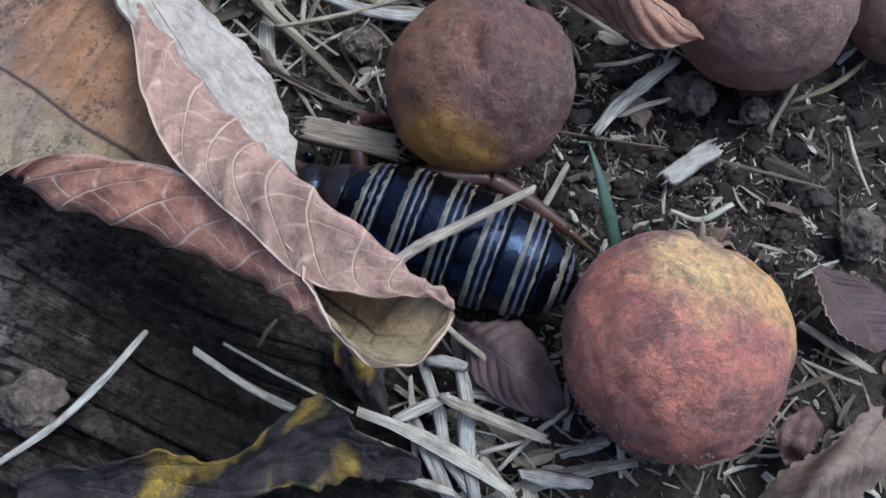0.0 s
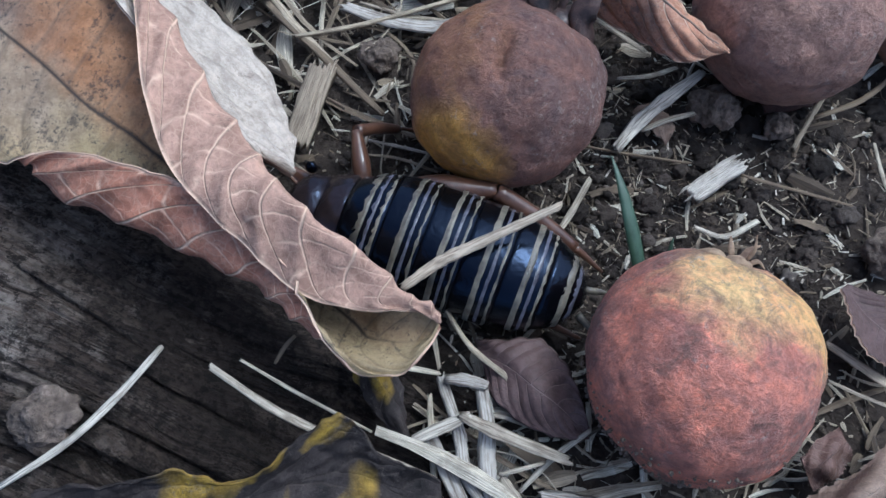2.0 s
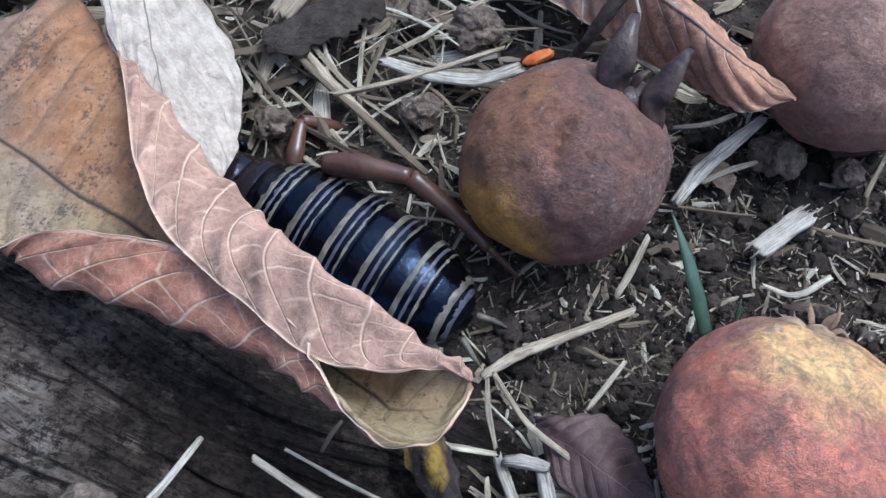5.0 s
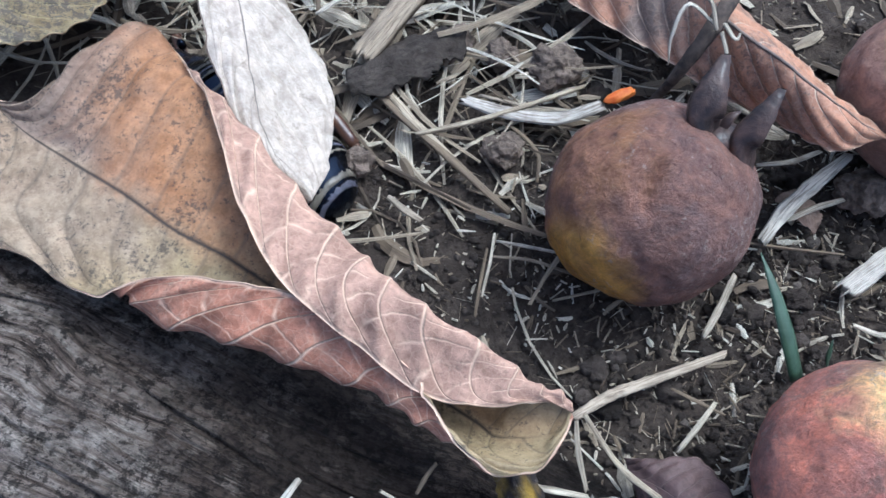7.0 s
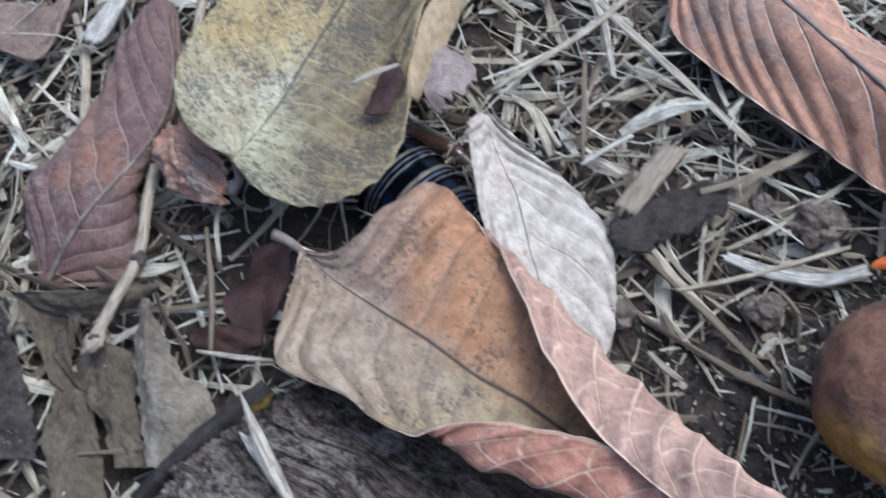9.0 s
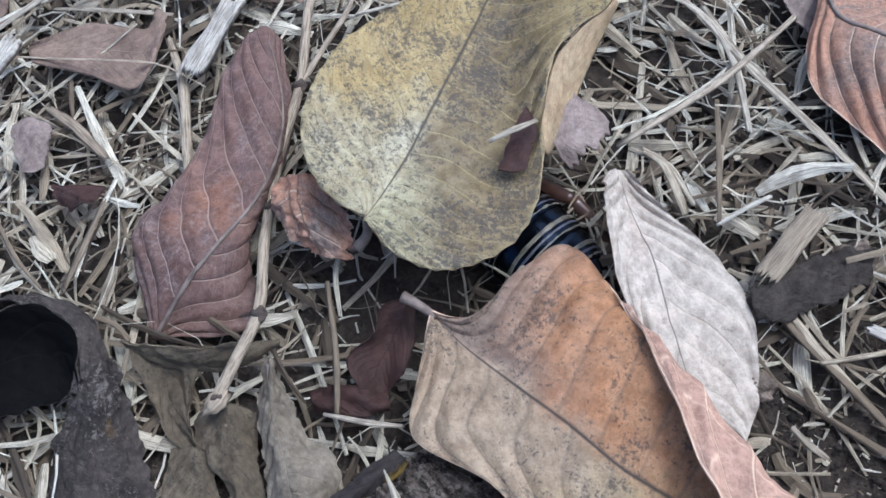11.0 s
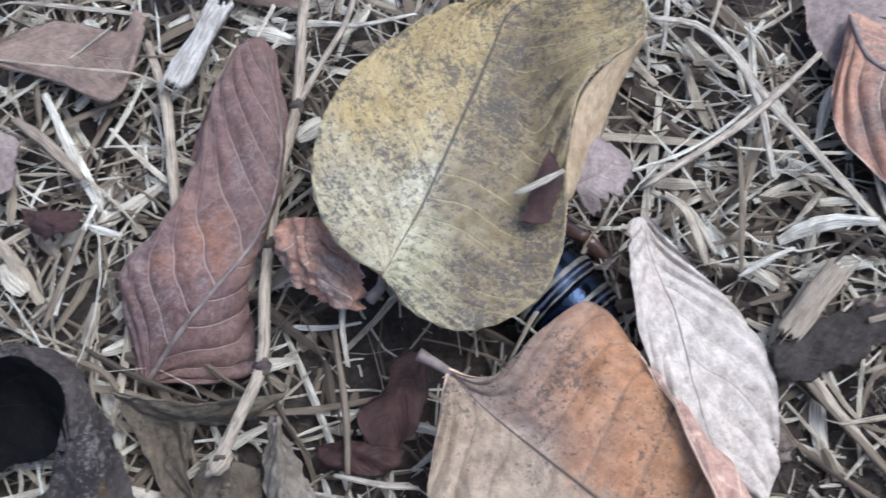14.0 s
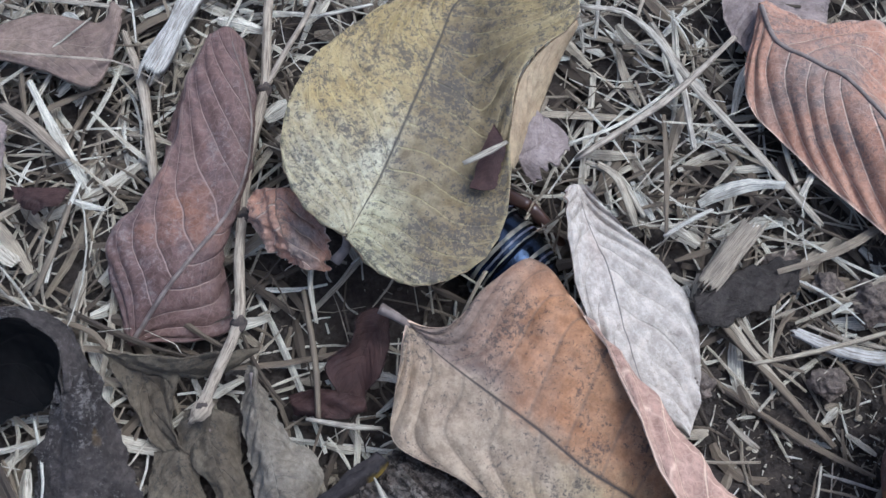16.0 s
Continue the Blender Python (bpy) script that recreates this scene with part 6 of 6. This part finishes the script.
    sprout = empty("grass_blade", (41.5, 7.5, 0))
    o = np.array((41.5, 7.5, 0))
    part("blade", tube_mesh("blade", [np.array(p) - o for p in [(41.5, 7.5, 0), (41.0, 8.6, 3), (41.3, 10.2, 5)]], [0.5, 0.5, 0.1], GRASS, 6, 0.3, 8, 0), sprout)
    tagged(sprout, "tiny green grass sprout in soil", "grass blade")
    o = np.array((3.9, 2.9, 3))
    stick = new("stick", tube_mesh("stick", [np.array(p) - o for p in [(3.9, 2.9, 3), (9.4, 5.5, 3), (15.2, 7.1, 3), (26.3, 10.1, 3)]], [0.75, 0.95, 0.9, 0.65], TWIG, 9, 0.7, 30, 0.3))
    stick.location = v3(o)
    tagged(stick, "pale grey dry stick pushed aside by the insect", "stick")
    return stick, pushed


def chip(a, b, width, label, mat=None):
    """A flat splintered chip of wood between two places: a grooved board with broken ends and loose fibres."""
    a, b = np.array(a, float), np.array(b, float)
    rng = random.Random(int(abs(a[0]) * 10))
    thing = empty("wood_chip", a)
    d = b - a
    span = np.linalg.norm(d)
    side = np.cross(d, (0, 0, 1))
    side /= np.linalg.norm(side)
    nx, ny = 26, 19
    ends = [(rng.uniform(-0.05, 0.05), rng.uniform(0.93, 1.05)) for _ in range(ny)]
    groove = [rng.uniform(-0.16, 0.16) for _ in range(ny)]
    verts, uvs = [], []
    for layer in (0, 1):
        for i in range(nx):
            for j in range(ny):
                lo, hi = ends[j]
                f = lo + (hi - lo) * i / (nx - 1)
                w = (j / (ny - 1) - 0.5) * width * (0.95 + 0.25 * noise.noise(Vector((f * 2.5, span, j * 0.1))))
                z = (0.5 + groove[j] + 0.35 * noise.noise(Vector((f * 4, j * 0.6, span)))) * (1 if layer == 0 else 0) - 0.9 * layer + 0.5 * math.cos(math.pi * (j / (ny - 1) - 0.5))
                p = d * f + side * w
                verts.append((p[0] * MM, p[1] * MM, (p[2] + z) * MM))
                uvs.append((f * span / 10, j / ny * 2))
    n = nx * ny
    q = [(i * ny + j, i * ny + j + 1, (i + 1) * ny + j + 1, (i + 1) * ny + j) for i in range(nx - 1) for j in range(ny - 1)]
    faces = [f[::-1] for f in q] + [tuple(n + k for k in f) for f in q]
    rim = list(range(ny)) + [i * ny + ny - 1 for i in range(1, nx)] + [(nx - 1) * ny + j for j in range(ny - 2, -1, -1)] + [i * ny for i in range(nx - 2, 0, -1)]
    faces += [(p, r, n + r, n + p) for p, r in zip(rim, rim[1:] + rim[:1])]
    part("board", mesh_from("board", verts, faces, [mat or WHITE_CHIP], True, uvs), thing)
    for i in range(4):
        s = rng.uniform(-0.4, 0.4) * width
        lo = rng.choice((-0.15, 0.75))
        pts = [d * lo + side * s, d * (lo + 0.2) + side * s * 1.1 + np.array((0, 0, 0.9)), d * (lo + 0.4) + side * s * rng.uniform(0.6, 1.4)]
        part("splinter", tube_mesh("splinter", pts, [0.08, 0.2, 0.1], mat or WHITE_CHIP, 5, 0.7, 7, 0.4, i), thing)
    return tagged(thing, label, "wood chip", "wood chips")


# ---------------------------------------------------------------- insect
def insect():
    """A large banded ground cricket; its head points along its own x, its feet are at z = 0."""
    thing = empty("cricket")
    length, rings, front = 36.0, 6, 20.0

    def shell(name, lo, hi, grow, mat, parent, steps=5, label="", jag=0.0):
        verts, faces, sides = [], [], 56
        for i in range(steps + 1):
            s = lo + (hi - lo) * i / steps
            r = 8.7 * (max(0.0, 1 - (abs(s - 0.46) / 0.54) ** 2.7)) ** 0.5
            r = max(r, 0.6) + grow * (0.4 + 0.6 * i / steps)
            for j in range(sides):
                t = 2 * math.pi * j / sides
                x = front - length * s + jag * min(1, r / 6) * noise.noise(Vector((math.cos(t) * 11, math.sin(t) * 11, s * 40 + i)))
                verts.append((x * MM, r * math.cos(t) * MM, (8.4 + (r * 0.88) * math.sin(t)) * MM))
        faces = [(i * sides + j, (i + 1) * sides + j, (i + 1) * sides + (j + 1) % sides, i * sides + (j + 1) % sides) for i in range(steps) for j in range(sides)]
        faces += [tuple(range(sides)), tuple(steps * sides + j for j in range(sides))[::-1]]
        return part(name, mesh_from(name, verts, faces, [mat]), parent, label)

    for k in range(rings):
        lo, hi = k / rings, (k + 1) / rings
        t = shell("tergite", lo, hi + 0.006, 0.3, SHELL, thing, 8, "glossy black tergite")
        shell("band", hi - 0.58 / rings, hi - 0.4 / rings, 0.36, BAND, t, 3, "greyish cream band", 0.25)
        shell("membrane", hi - 0.385 / rings, hi - 0.21 / rings, 0.33, MEMBRANE, t, 3, "lilac-grey membrane band", 0.15)
        if k < rings - 1:
            shell("band", hi - 0.17 / rings, hi - 0.03 / rings, 0.37, BAND, t, 3, "greyish cream band", 0.4)
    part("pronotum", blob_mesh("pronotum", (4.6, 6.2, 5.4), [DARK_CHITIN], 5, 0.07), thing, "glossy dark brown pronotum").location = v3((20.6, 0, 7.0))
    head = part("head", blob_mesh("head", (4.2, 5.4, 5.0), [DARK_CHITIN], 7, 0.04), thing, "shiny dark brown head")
    head.location = v3((25.4, 0, 5.6))
    for s in (-1, 1):
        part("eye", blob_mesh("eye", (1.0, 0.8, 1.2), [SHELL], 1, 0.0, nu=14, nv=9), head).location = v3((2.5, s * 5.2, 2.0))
        part("antenna", tube_mesh("antenna", [(3, s * 2, 1), (7, s * 4, 1), (12, s * 6, -3)], [0.35, 0.25, 0.1], CHITIN, 6, 1.0, 16), head)
        part("cercus", tube_mesh("cercus", [(-16, s * 2, 7), (-18.5, s * 3, 6), (-20.5, s * 3.6, 5)], [0.6, 0.45, 0.1], BAND, 6, 1.0, 8), thing)
    legs = {}
    for s, side in ((-1, "right"), (1, "left")):
        for kind, hip, knee, foot, toe, w in (("hind", (13, 7.0, 9), (1.0, 10.6, 11.5), (-12.5, 9.6, 6.0), (-18, 9.6, 1.6), 2.0), ("middle", (20, 6.5, 4), (24, 14, 7), (19, 19.5, 2), (15, 21.5, 0.6), 1.5), ("front", (25, 3.5, 3.5), (33, 5, 4.5), (37, 6, 1.5), (40, 7, 0.6), 1.4)):
            if s > 0:
                hip, knee, foot, toe = ((p[0], p[1] * 0.45, min(p[2], 3.5)) for p in (hip, knee, foot, toe))
            leg = empty(kind + "_leg")
            leg.parent, leg.location = thing, v3((hip[0], s * hip[1], hip[2]))
            h = np.array(hip, float)
            f = lambda p: (np.array(p, float) - h) * np.array((1, s, 1))
            part("femur", tube_mesh("femur", [f(hip), f((np.array(hip) * 0.6 + np.array(knee) * 0.4)) + np.array((0, 0, 0.6)), f(knee)], [w * 0.8, w, w * 0.55], CHITIN, 12, 1.0, 16), leg)
            part("tibia", tube_mesh("tibia", [f(knee), f((np.array(knee) + np.array(foot)) / 2) + np.array((0, s * 0.4, 0)), f(foot)], [w * 0.7, w * 0.66, w * 0.5], CHITIN, 10, 1.0, 14, 0.1), leg)
            part("tarsus", tube_mesh("tarsus", [f(foot), f(toe)], [w * 0.35, w * 0.15], CHITIN, 8, 1.0, 8), leg)
            legs[kind, s] = leg
    tagged(thing, "large cricket with a glossy black, cream-banded abdomen and brown legs", "insect")
    return thing, legs


ground()
lumps()
litter()
log()
fallen = fruits()
big_leaf, pale_leaf = leaves()
stick, pushed_chip = stems()
cricket, cricket_legs = insect()


def lie(front, tail):
    """The pose of the insect from the front and the tail end of its abdomen."""
    f, t = Vector(front), Vector(tail)
    d = (f - t).normalized()
    c = t + d * 16
    return Matrix.Translation(Vector((c.x, c.y, min(0, c.z - 7))) * MM) @ Matrix.Rotation(math.atan2(d.y, d.x), 4, "Z")


def slid(ob, a0, b0, a1, b1, roll=0.0):
    """The pose of a thing when its places a0 and b0 come to lie at a1 and towards b1."""
    a0, b0, a1, b1 = (Vector(p) * MM for p in (a0, b0, a1, b1))
    turn = Matrix.Rotation(radians(roll), 4, b1 - a1) @ (b0 - a0).rotation_difference(b1 - a1).to_matrix().to_4x4()
    return Matrix.Translation(a1) @ turn @ Matrix.Translation(-a0) @ Matrix.Translation(ob.location)


def motions():
    # the curled leaf: shifts in millimetres and turns in degrees as the insect pushes under it
    shifts = [
        (0, 9.5, -6.2, 1, -9.5, -5.6, -5.6),
        (0.5, 9.7, -3, 3.4, -1, -5.7, -7),
        (1, 10.3, -0.7, 3.8, 1.4, -4.1, -6.8),
        (1.5, 10, 1.9, 6, 3.3, -5.6, -9.7),
        (2, 8.3, 1.9, 3.5, 3, -6.8, -8.5),
        (2.5, 4.2, -2.3, 3.7, 5, -8.4, -3.7),
        (3, 3.8, -0.8, 6.2, 2.5, -6.8, -5.2),
        (3.2, 1.7, -2.3, 4.3, -9.2, -3.6, -5.3),
        (5.5, 1.4, -2.4, -1.0, -7.0, -6.9, -3.4),
        (6, -0.1, -1.4, 0.5, -0.6, -6.6, -2.7),
        (6.5, 0.5, -1.2, 2, 2.6, -8.6, -2.8),
        (7, -0.3, -1, 0.4, -2.1, -4.7, -2.1),
        (7.5, 0.6, -0.4, 1.2, -1.9, -2.3, -1.8),
        (8, 0, 0, 0, 0, 0, 0),
        (8.5, 0.7, -1.4, 1.4, -3.3, -1.3, 0.5),
        (9, 0.8, -0.5, 0.3, -9, -0.8, 1.1),
        (9.5, 0.6, 0.5, -3.3, -9.6, -6.5, -0),
        (11.8, 0, 0, 0, 0, 0, 0),
        (16, 0, 0, 0, 0, 0, 0),
    ]
    base = big_leaf.location.copy()
    walk(big_leaf, [(t, pose(base.x + x * MM, base.y + y * MM, base.z + z * MM, rx, ry, rz)) for t, x, y, z, rx, ry, rz in shifts])
    tip, bulge = (-26.6, 37.4, 4), (-22.8, 59.2, 4)
    walk(pale_leaf, [(t, m) for t, m in [(t, slid(pale_leaf, tip, bulge, a, b, 26 if t < 3.1 else 26 if t < 4 else 24 if t < 7.2 else 0)) for t, a, b in [
        (0.0, (-11.9, 16.9, 13.5), (-15.9, 39.9, 8.5)), (0.5, (-11.8, 16.3, 13.5), (-15.8, 39.4, 8.5)), (1.5, (-14.6, 18.8, 13.5), (-18.1, 41.9, 8.5)), (2.0, (-14.6, 19.4, 13.5), (-18.7, 43.0, 8.5)),
        (2.6, (-15.7, 21.7, 13.5), (-20.7, 45.7, 8.5)), (3.0, (-16.5, 20.9, 13.5), (-21.2, 46.7, 8.5)), (3.2, (-18.8, 21.4, 13.5), (-23.2, 47.2, 8.5)),
        (5.5, (-31.6, 34.5, 11), (-25.5, 65.5, 5)), (6.0, (-32.4, 36.6, 11), (-27.1, 65.0, 6)), (7.0, (-29.9, 34.4, 12), (-24.4, 61.5, 7)), (7.5, (-27.7, 33.8, 12), (-22.9, 54.8, 12)), (8.0, tip, bulge), (16.0, tip, bulge)]]])
    low, top = (3.9, 2.9, 3), (26.3, 10.1, 3)
    walk(stick, [(t, slid(stick, top, low, b, a)) for t, a, b in [
        (0.0, (-0.0, 0.4, 17), (20.2, 9.2, 20.5)), (0.5, (-0.1, 0.2, 17), (20.1, 9.2, 20.5)), (1.5, (-1.5, -0.3, 17), (20.4, 9.1, 20.5)), (2.0, (-0.6, 0.3, 17), (20.4, 9.0, 20.5)),
        (2.5, (1.1, 1.1, 17), (20.5, 9.2, 20)), (3.0, (0.8, 0.3, 15), (22.3, 8.9, 17)), (3.2, (-0.8, 1.0, 9), (23.1, 8.5, 14)), (5.5, (3.3, 2.8, 3), (26.1, 10.4, 3)), (7.0, low, top), (16.0, low, top)]])
    near, far = (-21.9, 64.4, 6), (-12.7, 75.7, 7)
    walk(pushed_chip, [(t, slid(pushed_chip, near, far, a, b)) for t, a, b in [
        (0.0, (-10.4, 28.7, 7), (5.3, 23.6, 7)), (0.5, (-10.6, 29.2, 7), (5.9, 23.9, 7)), (1.0, (-6.5, 30.3, 7), (3.4, 23.9, 7)), (1.5, (-12.6, 30.4, 6), (-4.6, 25.6, 6)), (2.0, (-14.8, 29.2, 5), (-11.1, 39.8, 5)), (2.6, near, far), (16.0, near, far)]])
    home = (17.2, 29.2, 14)
    walk(fallen, [(t, pose(x * MM, y * MM, home[2] * MM, rx, 0, rz)) for t, x, y, rx, rz in [
        (0.0, 16.2, 30.9, -12, 22), (1.0, 16.1, 31.0, -12, 20), (1.5, 16.1, 31.2, -11, 17), (2.0, 17.0, 31.2, -11, 8), (2.5, 17.2, 31.6, -10, 6), (3.0, 17.4, 31.6, -9, 4), (3.2, 18.0, 30.3, -2, 2), (5.5, home[0], home[1], 0, 0), (16.0, home[0], home[1], 0, 0)]])
    rows = [
        (0.0, (-2.8, 13.8, 8), (27.2, -0.6, 8)), (0.5, (-2.6, 14.7, 8), (27.4, -0.6, 8)), (1.5, (-6.9, 14.8, 8), (24.0, 0.3, 8)), (2.0, (-6.0, 14.8, 8), (25.0, 0.1, 8)),
        (2.5, (-6.6, 15.9, 8), (24.1, 1.4, 8)), (3.0, (-11.4, 25.7, 8), (17.9, 4.1, 8)), (3.2, (-17.6, 28.2, 8), (13.2, 5.2, 8)), (5.5, (-32.3, 43.1, 0), (0.1, 14.9, 0)),
        (6.0, (-37.7, 52.7, -2), (-5.5, 22.1, -2)), (6.5, (-48.3, 62.4, -2), (-15.2, 30.4, -2)), (7.0, (-59.6, 74.2, -1), (-25.8, 39.3, -1)), (7.5, (-71.6, 91.7, -1), (-36.3, 54.5, -1)),
(8.0, (-68.7, 83.9, -5), (-43.9, 58.2, -5)), (8.5, (-71.1, 85.7, -5), (-47.3, 61.6, -5)), (9.5, (-72.9, 87.1, -5), (-48.5, 62.9, -5)), (16.0, (-72.9, 87.1, -5), (-48.5, 62.9, -5)),
    ]
    walk(cricket, [(t, lie(f, b)) for t, f, b in rows])

    for (kind, s), leg in cricket_legs.items():
        at = leg.location.copy()
        gait = [(0, 0), (2.0, 2), (2.6, -6), (3.0, 10), (3.2, 4), (5.5, -4), (6.0, 16), (6.5, -8), (7.0, 14), (7.5, -6), (8.0, 10), (8.5, -4), (9.5, 0), (16.0, 0)]
        flip = s if kind != "middle" else -s
        lifts = dict.fromkeys((t for t, _ in gait), 0.0)
        if kind == "hind" and s < 0:
            gait = [(0, 0), (2.0, 2), (2.6, -4), (3.0, 4), (3.2, 2), (5.5, -4), (6.0, -8), (6.5, -2), (7.0, -2), (7.5, -6), (8.0, 0), (8.5, -4), (9.5, 0), (16.0, 0)]
            lifts.update({0: -1.0, 2.0: -0.5, 2.6: 1.0, 3.0: 5.0, 3.2: 5.0, 5.5: 5.0, 6.0: 5.0, 6.5: 5.0, 7.0: 4.0, 7.5: 3.0})
        pulls = {6.0: 5.0, 6.5: 4.0, 7.0: 3.0} if kind == "hind" and s < 0 else {}
        walk(leg, [(t, Matrix.Translation(at + Vector((pulls.get(t, 0.0), pulls.get(t, 0.0) * 0.5, lifts[t])) * MM) @ pose(0, 0, 0, 0, 0, a * flip)) for t, a in gait])


motions()
